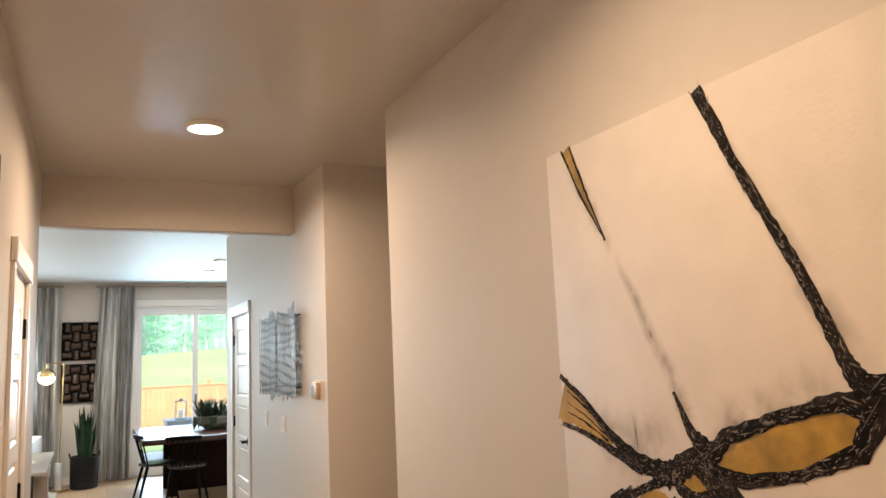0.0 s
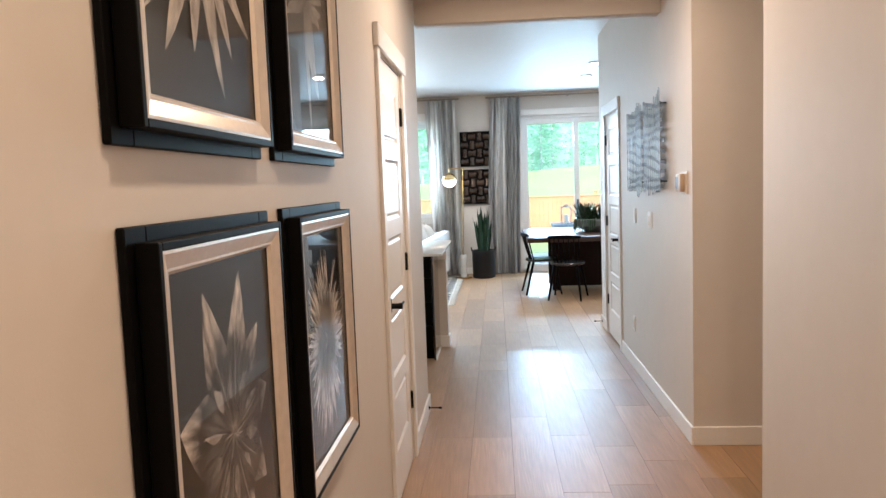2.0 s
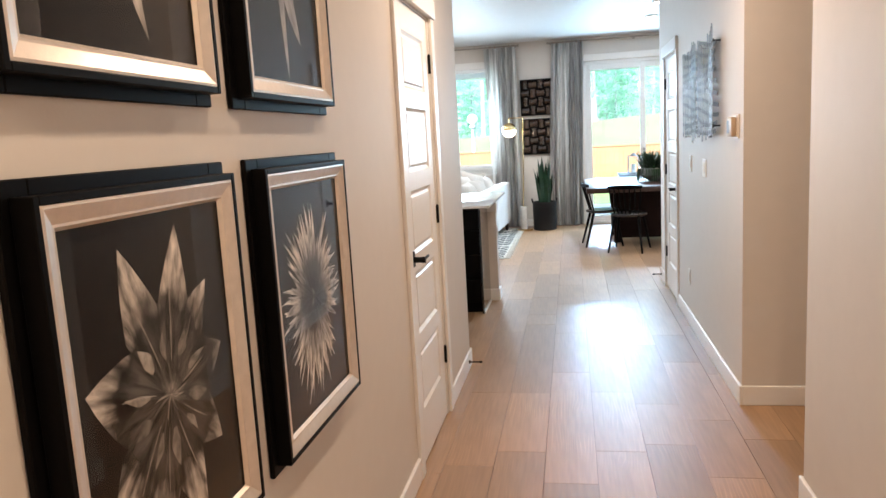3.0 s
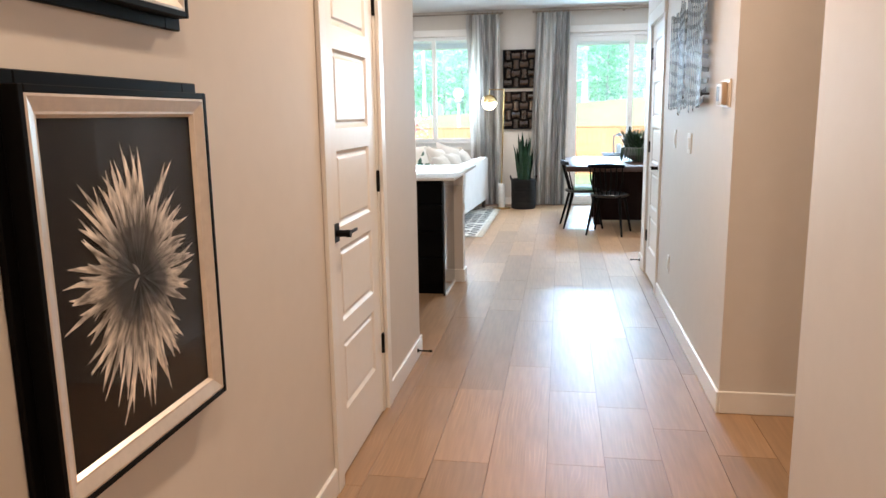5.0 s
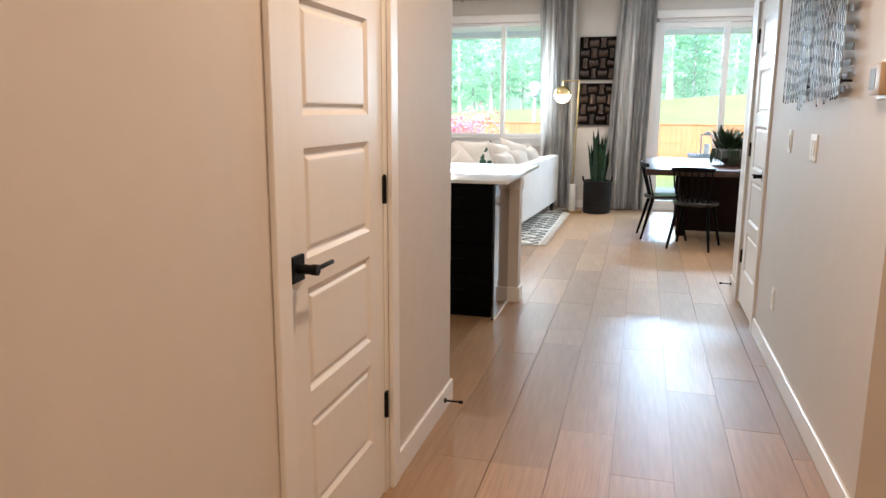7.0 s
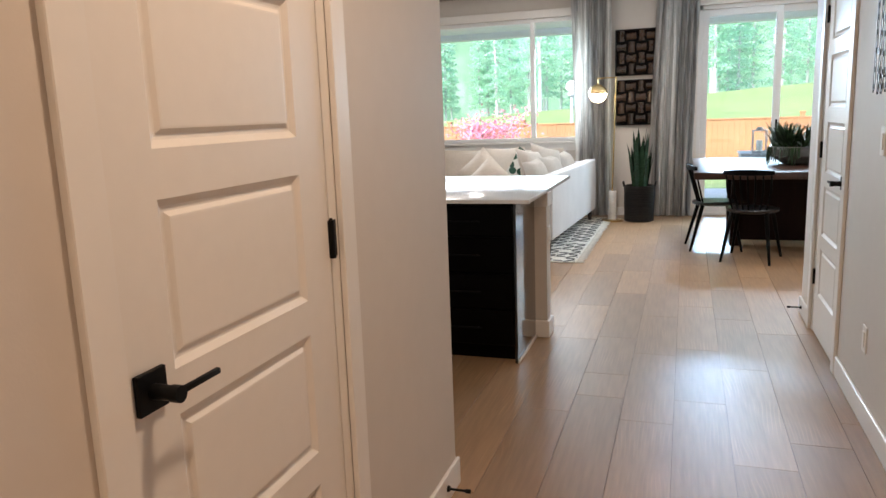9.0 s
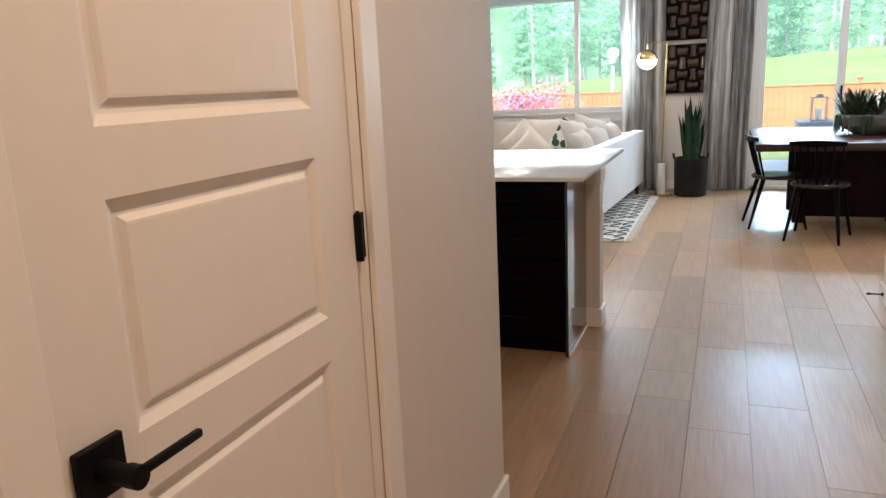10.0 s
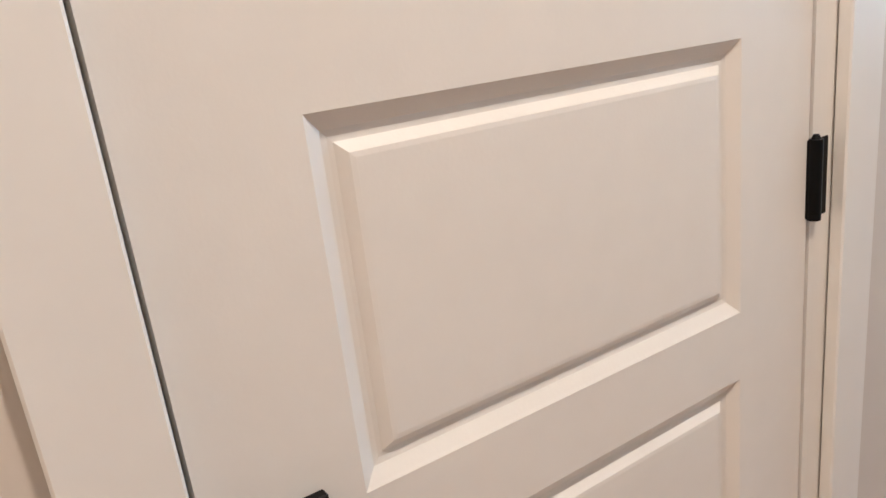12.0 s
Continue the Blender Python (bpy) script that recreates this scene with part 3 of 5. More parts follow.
def picture(y0, y1, z0, z1, style, label):
    w, h = y1 - y0, z1 - z0
    p = thing("framed_picture", label, "picture", (0, (y0 + y1) / 2, z0), group="framed pictures")
    a = w / 2
    g = 0.028
    # deep black back moulding, then the stepped box, then the silver face
    for c in ((-a - g, -a + 0.03, -g, h + g), (a - 0.03, a + g, -g, h + g), (-a + 0.03, a - 0.03, -g, 0.03), (-a + 0.03, a - 0.03, h - 0.03, h + g)):
        part("back_moulding", box(B(), 0.001, 0.013, *c, 0.002), BLACKW, p)
    for c in ((-a - 0.006, -a + 0.006, -0.006, h + 0.006), (a - 0.006, a + 0.006, -0.006, h + 0.006), (-a + 0.006, a - 0.006, -0.006, 0.006), (-a + 0.006, a - 0.006, h - 0.006, h + 0.006)):
        part("box_side", box(B(), 0.013, 0.0465, *c, 0.0015), BLACKW, p)
    b = B()
    loops = [[(x, yy, zz) for yy, zz in ((-a + i, i), (a - i, i), (a - i, h - i), (-a + i, h - i))] for i, x in
             ((0.006, 0.038), (0.0065, 0.045), (0.011, 0.046), (0.016, 0.044), (0.033, 0.037), (0.037, 0.037), (0.043, 0.029))]
    rings = [[b.verts.new(q) for q in l] for l in loops]
    for q, r in zip(rings, rings[1:]):
        for k in range(4):
            b.faces.new((q[k], q[(k + 1) % 4], r[(k + 1) % 4], r[k]))
    part("silver_face", b, SILVER, p, "champagne silver inner frame", smooth=False)
    part("print", box(B(), 0.014, 0.020, -a + 0.012, a - 0.012, 0.012, h - 0.012), PRINT, p, "dark botanical photograph", smooth=False)
    b, glint = B(), B()
    rnd = random.Random(style)
    x = 0.0204
    tone = PALE
    if style == 1:
        tone, cy, cz = STAR, 0.012, 0.307
        # long points above, broad wings at the sides, narrow points below
        points = ((1.92, 0.275, 0.105), (1.33, 0.285, 0.100), (0.83, 0.225, 0.100), (0.20, 0.190, 0.125), (-0.72, 0.208, 0.115),
                  (-1.28, 0.270, 0.100), (-1.86, 0.270, 0.105), (3.92, 0.265, 0.120), (2.82, 0.215, 0.150))
        for k, (ang, ln, wd) in enumerate(points):
            kite(b, cy, cz, ang, ln, wd, x + 0.0003 * (k % 3), 0.52, 0.004 * (-1) ** k)
        for k in range(10):
            ang = 1.62 + 2 * math.pi * k / 10
            r = 0.100 + 0.008 * math.sin(k * 2.3)
            kite(glint, cy + r * 0.62 * math.cos(ang), cz + r * 0.62 * math.sin(ang), ang, 0.046 + 0.024 * ((k * 7) % 3) / 2, 0.017 + 0.012 * (k % 2), x + 0.0016, 0.42, 0.004 * (-1) ** k)
        for k in range(15):
            ang = 2 * math.pi * k / 15 + rnd.uniform(-0.12, 0.12)
            petal(glint, cy, cz, ang, rnd.uniform(0.015, 0.06), 0.0026, x + 0.0022, 0.2, 0.002)
        for ang, ln, wd in points:
            petal(glint, cy, cz, ang + 0.02, ln * 0.42, 0.0018, x + 0.0019, 0.06, ln * 0.20)
    elif style == 2:
        tone, cy, cz = PLUME, 0.012, 0.322
        # ragged fans of narrow petals, longest above and below, with a notch between the fans
        for fan, (mid, half, ln, n) in enumerate(((1.57, 0.98, 0.238, 31), (-1.60, 0.78, 0.250, 26), (3.14, 0.56, 0.212, 15), (0.02, 0.60, 0.195, 17))):
            for i in range(n):
                u = 2 * (i + 0.5) / n - 1
                ang = mid + half * u + rnd.uniform(-0.03, 0.03)
                long = ln * (1 - 0.20 * u * u) * rnd.uniform(0.74, 1.06)
                petal(b, cy, cz, ang, long, rnd.uniform(0.010, 0.021), x + 0.0003 * (i % 6) + 0.0001 * fan, rnd.uniform(-0.28, 0.28), 0.012)
            for i in range(n // 2):
                ang = mid + half * rnd.uniform(-1, 1)
                petal(b, cy, cz, ang, ln * rnd.uniform(0.55, 0.82), rnd.uniform(0.010, 0.016), x + 0.0022 + 0.0002 * (i % 4), rnd.uniform(-0.4, 0.4), 0.02)
        petal(glint, cy, cz, 1.9, 0.03, 0.006, x + 0.0034, 0.3, 0.004)
        petal(glint, cy, cz, 3.6, 0.026, 0.006, x + 0.0034, 0.3, 0.006)
    elif style == 3:
        for i in range(26):
            ang = 2 * math.pi * i / 26 + rnd.uniform(-0.06, 0.06)
            petal(b, 0.0, 0.379, ang, (0.23 + 0.07 * max(-math.sin(ang), 0)) * rnd.uniform(0.82, 1.05), rnd.uniform(0.034, 0.050), x + 0.0003 * (i % 5), rnd.uniform(-0.1, 0.1), 0.006)
    else:
        for i in range(17):
            ang = math.pi / 2 + (i - 8) * 0.27 + rnd.uniform(-0.05, 0.05)
            petal(b, 0.0, 0.379, ang, rnd.uniform(0.14, 0.20), rnd.uniform(0.025, 0.05), x + 0.0003 * (i % 4), rnd.uniform(-0.6, 0.6), 0.006)
        petal(b, 0.0, 0.39, -math.pi / 2, 0.32, 0.03, x, 0.04)
        petal(b, 0.0, 0.39, -math.pi / 2 + 0.2, 0.25, 0.06, x + 0.0006, 0.2)
    part("flower", b, tone, p, "pale grey petals of the photographed flower", smooth=False)
    if len(glint.verts):
        part("petal_glints", glint, PETAL, p, "pale glints on the photographed petals", smooth=False)
    gl = part("glass", box(B(), 0.0260, 0.0278, -a + 0.014, a - 0.014, 0.014, h - 0.014), PGLASS, p, smooth=False)
    gl.visible_shadow = False


picture(-2.866, -2.338, 0.755, 1.408, 1, "black box frame with a pointed star-shaped flower photograph")
picture(-2.180, -1.637, 0.750, 1.408, 2, "black box frame with a fine-petalled bloom photograph")
picture(-2.880, -2.356, 1.568, 2.221, 3, "black box frame with a hanging pointed flower photograph")
picture(-2.212, -1.683, 1.568, 2.221, 4, "black box frame with a drooping pale flower photograph")

# ---- big painting on the entry wall ----
CANVAS = mat("painted_canvas", (0.74, 0.665, 0.60), 0.6, spots=0.05, scale=7, bump=0.25, bscale=120)
CHAR = mat("charcoal_strokes", (0.012, 0.009, 0.008), 0.7, spots=0.5, scale=70, bump=0.5, bscale=140, obrand=0.6, spec=0.15)
FLECK = mat("grey_charcoal_flecks", (0.115, 0.098, 0.086), 0.7, spots=0.4, scale=60, island=0.95)
OCHRE = mat("ochre_paint", (0.40, 0.24, 0.045), 0.5, spots=0.40, scale=14, bump=0.3, bscale=100)
SMUDGE = mat("grey_smudge", (0.40, 0.35, 0.31), 0.7, spots=0.12, scale=9, bump=0.2)
snt = SMUDGE.node_tree
sn, sr = snt.nodes.new("ShaderNodeTexNoise"), snt.nodes.new("ShaderNodeMapRange")
sn.inputs["Scale"].default_value, sn.inputs["Detail"].default_value = 16, 5
sr.inputs["From Min"].default_value, sr.inputs["From Max"].default_value, sr.inputs["To Max"].default_value = 0.30, 0.68, 0.62
snt.links.new(snt.nodes["Texture Coordinate"].outputs["Object"], sn.inputs["Vector"])
snt.links.new(sn.outputs["Fac"], sr.inputs["Value"])
sa, sm = snt.nodes.new("ShaderNodeAttribute"), snt.nodes.new("ShaderNodeMath")
sa.attribute_name, sm.operation = "soft", "MULTIPLY"
snt.links.new(sr.outputs[0], sm.inputs[0])
snt.links.new(sa.outputs["Fac"], sm.inputs[1])
snt.links.new(sm.outputs[0], snt.nodes["Principled BSDF"].inputs["Alpha"])


def painting():
    """Stretched canvas; strokes are raised paint on its face, given as (y, z) on the canvas."""
    y0, y1, z0, z1 = -3.72, -2.205, 0.69, 2.195
    p = thing("canvas_painting", "large pale canvas with charcoal branches and ochre ovals", "painting", (W, -2.96, z0))
    o = Vector((W, -2.96, z0))
    part("canvas", box(B(), -0.035, -0.001, y0 - o.y, y1 - o.y, 0, z1 - z0, 0.004, 2), CANVAS, p)
    rnd = random.Random(5)

    def stroke(name, pts, widths, m, lift, rough=0.25, n=10, strands=1):
        for s in range(strands):
            b = B()
            soft = b.verts.layers.float.new("soft")
            shift = (s - (strands - 1) / 2) / max(strands, 1)
            fine = []
            for i in range(len(pts) - 1):
                for k in range(n):
                    t = k / n
                    fine.append(((1 - t) * pts[i][0] + t * pts[i + 1][0], (1 - t) * pts[i][1] + t * pts[i + 1][1], (1 - t) * widths[i] + t * widths[i + 1]))
            fine.append((*pts[-1], widths[-1]))
            rows = []
            for i, (y, z, w) in enumerate(fine):
                a, c = fine[max(i - 1, 0)], fine[min(i + 1, len(fine) - 1)]
                d = Vector((c[0] - a[0], c[1] - a[1]))
                d = d.normalized() if d.length else Vector((0, 1))
                nn = Vector((-d.y, d.x))
                c0 = Vector((y, z)) + nn * w * (shift * 0.9 + rnd.uniform(-0.08, 0.08))
                ww = w / strands ** 0.5 / 2
                e0, e1 = c0 + nn * ww * (1 + rnd.uniform(-rough, rough)), c0 - nn * ww * (1 + rnd.uniform(-rough, rough))
                x = -0.0352 - lift - s * 0.0003
                rows.append([b.verts.new((x, e0.x - o.y, e0.y - o.z)), b.verts.new((x - 0.0009, c0.x - o.y, c0.y - o.z)), b.verts.new((x, e1.x - o.y, e1.y - o.z))])
            for i, r in enumerate(rows):
                r[1][soft] = min(1.0, 4 * i / len(rows), 4 * (len(rows) - 1 - i) / len(rows))
            for r, q in zip(rows, rows[1:]):
                b.faces.new((r[0], r[1], q[1], q[0]))
                b.faces.new((r[1], r[2], q[2], q[1]))
            part(name, b, m, p, smooth=False)
        if strands > 1:
            # dry-brush flecks along the stroke
            b = B()
            for i in range(len(pts) - 1):
                d = Vector(pts[i + 1]) - Vector(pts[i])
                for k in range(int(d.length / 0.0022)):
                    t = rnd.random()
                    w = (1 - t) * widths[i] + t * widths[i + 1]
                    dd = d.normalized()
                    nn = Vector((-dd.y, dd.x))
                    c0 = Vector(pts[i]) + d * t + nn * w * rnd.uniform(-0.55, 0.55)
                    dd = (dd + nn * rnd.gauss(0, 0.35)).normalized() * 0.0030 * math.exp(rnd.gauss(0.3, 0.7))
                    nn = Vector((-dd.y, dd.x)).normalized() * rnd.uniform(0.0005, 0.0022)
                    x = -0.0352 - lift - 0.0022 - 0.0002 * (k % 4)
                    b.faces.new([b.verts.new((x, q.x - o.y, q.y - o.z)) for q in (c0 - dd, c0 + nn, c0 + dd, c0 - nn)])
            f = part("fleck", b, FLECK, p, smooth=False)
            f["kind"] = "stuff"

    def oval(name, cy, cz, ry, rz, turn, m, lift):
        b = B()
        ring = []
        for k in range(28):
            a = 2 * math.pi * k / 28
            u, v = ry * math.cos(a) * rnd.uniform(0.94, 1.05), rz * math.sin(a) * rnd.uniform(0.92, 1.06)
            ring.append(b.verts.new((-0.0352 - lift, cy + u * math.cos(turn) - v * math.sin(turn) - o.y, cz + u * math.sin(turn) + v * math.cos(turn) - o.z)))
        c = b.verts.new((-0.0362 - lift, cy - o.y, cz - o.z))
        for k in range(28):
            b.faces.new((ring[k], ring[(k + 1) % 28], c))
        part(name, b, m, p, smooth=False)
    stroke("smudge", [(-2.46, 1.90), (-2.59, 1.67), (-2.68, 1.49), (-2.70, 1.43)], [0.03, 0.05, 0.065, 0.07], SMUDGE, 0.0, 0.06)
    stroke("smudge", [(-2.72, 1.40), (-2.92, 1.475), (-3.10, 1.53)], [0.20, 0.17, 0.20], SMUDGE, 0.0002, 0.06)
    stroke("smudge", [(-2.30, 1.47), (-2.50, 1.37), (-2.66, 1.40)], [0.10, 0.20, 0.20], SMUDGE, 0.0002, 0.06)
    stroke("smudge", [(-2.84, 2.12), (-2.99, 1.82), (-3.13, 1.54)], [0.05, 0.06, 0.10], SMUDGE, 0.0003, 0.06)
    stroke("smudge", [(-2.42, 1.25), (-2.30, 1.07), (-2.30, 0.82)], [0.10, 0.13, 0.10], SMUDGE, 0.0003, 0.06)
    stroke("smudge", [(-2.30, 2.17), (-2.40, 2.00), (-2.48, 1.86)], [0.07, 0.06, 0.05], SMUDGE, 0.0003, 0.06)
    stroke("ochre_stroke", [(-2.305, 2.19), (-2.365, 2.06), (-2.43, 1.95)], [0.040, 0.030, 0.006], OCHRE, 0.0006, 0.1)
    for s in (-1, 1):
        stroke("charcoal_line", [(-2.305 + s * 0.02, 2.192), (-2.365 + s * 0.014, 2.06), (-2.452, 1.905)], [0.008, 0.008, 0.006], CHAR, 0.0010, 0.4)
    stroke("charcoal_branch", [(-2.806, 2.193), (-2.891, 2.006), (-2.971, 1.853), (-3.041, 1.711), (-3.088, 1.595), (-3.125, 1.53)], [0.028, 0.023, 0.021, 0.023, 0.026, 0.042], CHAR, 0.0008, 0.3, 9, 4)
    stroke("ochre_stroke", [(-2.207, 1.485), (-2.31, 1.44), (-2.42, 1.385)], [0.125, 0.08, 0.03], OCHRE, 0.0006, 0.08)
    for a, c in ((1.512, 1.412), (1.478, 1.398), (1.452, 1.388)):
        stroke("charcoal_line", [(-2.235, a), (-2.31, (a + c) / 2 + 0.010), (-2.405, c)], [0.003, 0.006, 0.008], CHAR, 0.0011, 0.5, 9)
    stroke("charcoal_line", [(-2.207, 1.552), (-2.31, 1.49), (-2.42, 1.40), (-2.52, 1.345), (-2.62, 1.33)], [0.012, 0.014, 0.022, 0.035, 0.05], CHAR, 0.0012, 0.24, 8, 3)
    stroke("charcoal_line", [(-2.207, 1.418), (-2.31, 1.40), (-2.42, 1.365), (-2.53, 1.33)], [0.010, 0.012, 0.02, 0.03], CHAR, 0.0012, 0.24, 8, 2)
    stroke("charcoal_branch", [(-2.655, 1.52), (-2.70, 1.43), (-2.745, 1.39), (-2.66, 1.35), (-2.60, 1.32)], [0.006, 0.022, 0.05, 0.05, 0.05], CHAR, 0.0012, 0.24, 8, 4)
    oval("ochre_oval", -2.94, 1.422, 0.185, 0.054, -0.30, OCHRE, 0.0006)
    stroke("charcoal_outline", [(-2.74, 1.375), (-2.80, 1.43), (-2.93, 1.475), (-3.07, 1.515), (-3.14, 1.50), (-3.10, 1.425), (-2.98, 1.375), (-2.86, 1.345), (-2.76, 1.345), (-2.74, 1.375)],
           [0.04, 0.03, 0.024, 0.03, 0.05, 0.03, 0.02, 0.024, 0.04, 0.04], CHAR, 0.0014, 0.24, 7, 4)
    stroke("charcoal_branch", [(-3.10, 1.53), (-3.30, 1.56), (-3.50, 1.52), (-3.70, 1.55)], [0.05, 0.04, 0.035, 0.03], CHAR, 0.0014, 0.24, 8, 4)
    oval("ochre_oval", -2.694, 1.327, 0.045, 0.033, 0.1, OCHRE, 0.0006)
    stroke("charcoal_outline", [(-2.64, 1.33), (-2.68, 1.37), (-2.74, 1.345), (-2.745, 1.30), (-2.70, 1.285), (-2.65, 1.30), (-2.64, 1.33)], [0.025] * 7, CHAR, 0.0014, 0.24, 6, 3)
    stroke("charcoal_branch", [(-2.72, 1.36), (-2.80, 1.30), (-2.88, 1.22), (-2.92, 1.08), (-3.00, 0.92), (-3.02, 0.80)], [0.05, 0.05, 0.04, 0.035, 0.03, 0.02], CHAR, 0.0014, 0.24, 8, 4)
    oval("ochre_oval", -2.555, 1.262, 0.055, 0.022, -0.25, OCHRE, 0.0006)
    stroke("charcoal_outline", [(-2.62, 1.33), (-2.55, 1.295), (-2.48, 1.265), (-2.50, 1.24), (-2.58, 1.235), (-2.64, 1.27)], [0.03, 0.02, 0.018, 0.012, 0.012, 0.03], CHAR, 0.0014, 0.24, 6, 3)
    stroke("charcoal_branch", [(-2.49, 1.27), (-2.42, 1.235), (-2.34, 1.14), (-2.265, 1.08)], [0.03, 0.034, 0.034, 0.02], CHAR, 0.0014, 0.28, 8, 4)
    stroke("charcoal_branch", [(-2.33, 1.125), (-2.30, 1.05), (-2.292, 0.93), (-2.31, 0.80)], [0.03, 0.03, 0.026, 0.015], CHAR, 0.0016, 0.28, 8, 3)
    stroke("charcoal_line", [(-2.40, 1.21), (-2.375, 1.17), (-2.40, 1.25), (-2.45, 1.275)], [0.006, 0.006, 0.005, 0.006], CHAR, 0.0018, 0.4, 6)


painting()

# ---- rod sculpture, thermostat, plates on the east wall ----
RODM = mat("silvered_acrylic_rod", (0.31, 0.35, 0.37), 0.42, metal=0.05, spots=0.08, scale=30)
WIRE = mat("dark_steel_ribbon", (0.10, 0.10, 0.10), 0.5, metal=0.0, spots=0.25, scale=20)
DASH = mat("blackened_steel", (0.016, 0.017, 0.019), 0.45, spots=0.2, scale=30, spec=0.3)
TAN = mat("beige_plastic", (0.42, 0.31, 0.21), 0.4, spots=0.02)
TANP = mat("pale_beige_plastic", (0.62, 0.53, 0.44), 0.4, spots=0.02)
PLATE = mat("white_plastic", (0.80, 0.78, 0.74), 0.35, spots=0.01)
GREYP = mat("grey_display", (0.16, 0.17, 0.18), 0.55, spots=0.05)


def sculpture(y0, y1, z0, z1, seed):
    """Pale upright rods of uneven length in front of dark ribbons that wave in and out from the wall."""
    s = thing("wall_sculpture", "wall sculpture of pale upright rods on dark waved ribbons", "sculpture", (W, y0, z0), group="rod sculptures")
    rnd = random.Random(seed)
    n, rows = 11, 10
    w, h = y1 - y0, z1 - z0

    def depth(u, k):
        return -0.030 - 0.011 * math.sin(u * 5.2 + k * 0.75 + seed * 1.3)

    def rise(u, k):
        return 0.014 * math.sin(u * 4.0 + k * 0.9 + seed) + 0.020 * (u - 0.5)
    for k in range(rows):
        b = B()
        z = h * (k + 0.45) / rows
        prev = None
        for i in range(25):
            u = i / 24
            x, zz = depth(u, k), z + rise(u, k)
            ring = [b.verts.new(c) for c in ((x, w * u, zz - 0.0115), (x - 0.003, w * u, zz - 0.0115), (x - 0.003, w * u, zz + 0.0115), (x, w * u, zz + 0.0115))]
            if prev:
                for q in range(4):
                    b.faces.new((prev[q], prev[(q + 1) % 4], ring[(q + 1) % 4], ring[q]))
            else:
                b.faces.new(ring)
            prev = ring
        b.faces.new(prev[::-1])
        part("ribbon", b, WIRE, s, "dark waved steel ribbon")
    clip = finish("clip", box(B(), -0.0030, 0.0, -0.0085, 0.0075, -0.0105, 0.0105, 0.001), DASH, False)
    for i in range(n):
        u = (i + 0.4) / n
        top = h + 0.030 * math.sin(u * 3.4 + seed) + rnd.uniform(-0.022, 0.022)
        low = -0.012 * math.sin(u * 6 + seed) + rnd.uniform(-0.028, 0.016)
        x = -0.046 - 0.005 * math.sin(u * 7 + seed) + rnd.uniform(-0.002, 0.002)
        q = part("strip", box(B(), x - 0.0014, x + 0.0014, w * u - 0.0085, w * u + 0.0085, low, top, 0.0005), RODM, s)
        q.rotation_euler = (rnd.uniform(-0.004, 0.004), 0, 0)
        part("dark_edge", box(B(), x - 0.0030, x + 0.0020, w * u + 0.0087, w * u + 0.0118, low - 0.010, top + 0.004), DASH, q, "thin dark edge rod")
        for k in range(rows):
            c = new("clip", clip)
            c.parent, c.location = q, (x - 0.0015, w * u, h * (k + 0.45) / rows + 1.3 * rise(u, k))
    for y in (0.11 * w, 0.93 * w):
        for z in (0.10 * h, 0.93 * h):
            pin = part("wall_pin", rod(B(), (0, y, z), (-0.036, y, z), 0.005, 0.005, 10), BLACK, s, "black mounting pin")
            part("pin_head", box(B(), -0.046, -0.036, y - 0.011, y + 0.011, z - 0.011, z + 0.011, 0.002), BLACK, pin)


sculpture(1.27, 1.80, 1.385, 1.950, 1)
sculpture(0.70, 1.21, 1.390, 1.960, 2)

t = thing("thermostat", "beige wall thermostat with a grey display", "thermostat", (W, 0.36, 1.375))
part("back_plate", box(B(), -0.008, 0, -0.095, 0.06, 0, 0.125, 0.003), TANP, t, "pale beige back plate")
part("body", box(B(), -0.034, -0.008, -0.055, 0.055, 0.012, 0.112, 0.006, 2), TAN, t, "beige body")
part("display", box(B(), -0.0355, -0.033, -0.008, 0.048, 0.03, 0.095, 0.001), GREYP, t, "grey display")


def wall_plate(at, face, slots, label, name, category):
    p = thing(name, label, category, at, face, group="wall plates")
    part("plate", box(B(), -0.006, 0, -0.06 if slots == 2 else -0.036, 0.06 if slots == 2 else 0.036, -0.058, 0.058, 0.0025), PLATE, p)
    for i in range(slots):
        y = (i - (slots - 1) / 2) * 0.046
        part("rocker", box(B(), -0.010, -0.005, y - 0.016, y + 0.016, -0.033, 0.033, 0.0015), PLATE, p)


wall_plate((W, 1.79, 1.19), 0, 1, "white rocker light switch on the wall", "light_switch", "switch")
wall_plate((W, 1.25, 1.182), 0, 2, "white double rocker light switch on the wall", "light_switch", "switch")
wall_plate((W, 1.86, 0.355), 0, 1, "white wall outlet near the floor", "wall_outlet", "outlet")

# ---- kitchen island ----
ESP = mat("espresso_stained_wood", (0.0022, 0.0017, 0.0015), 0.35, spec=0.06, spots=0.2, scale=20, stretch=(1, 1, 8), bump=0.05)
ESPG = mat("glossy_espresso_end", (0.004, 0.003, 0.003), 0.12, spots=0.2, scale=20, stretch=(1, 1, 8), spec=0.9, coat=0.6)
QUARTZ = mat("white_quartz", (0.76, 0.765, 0.76), 0.17, spots=0.02, scale=9)


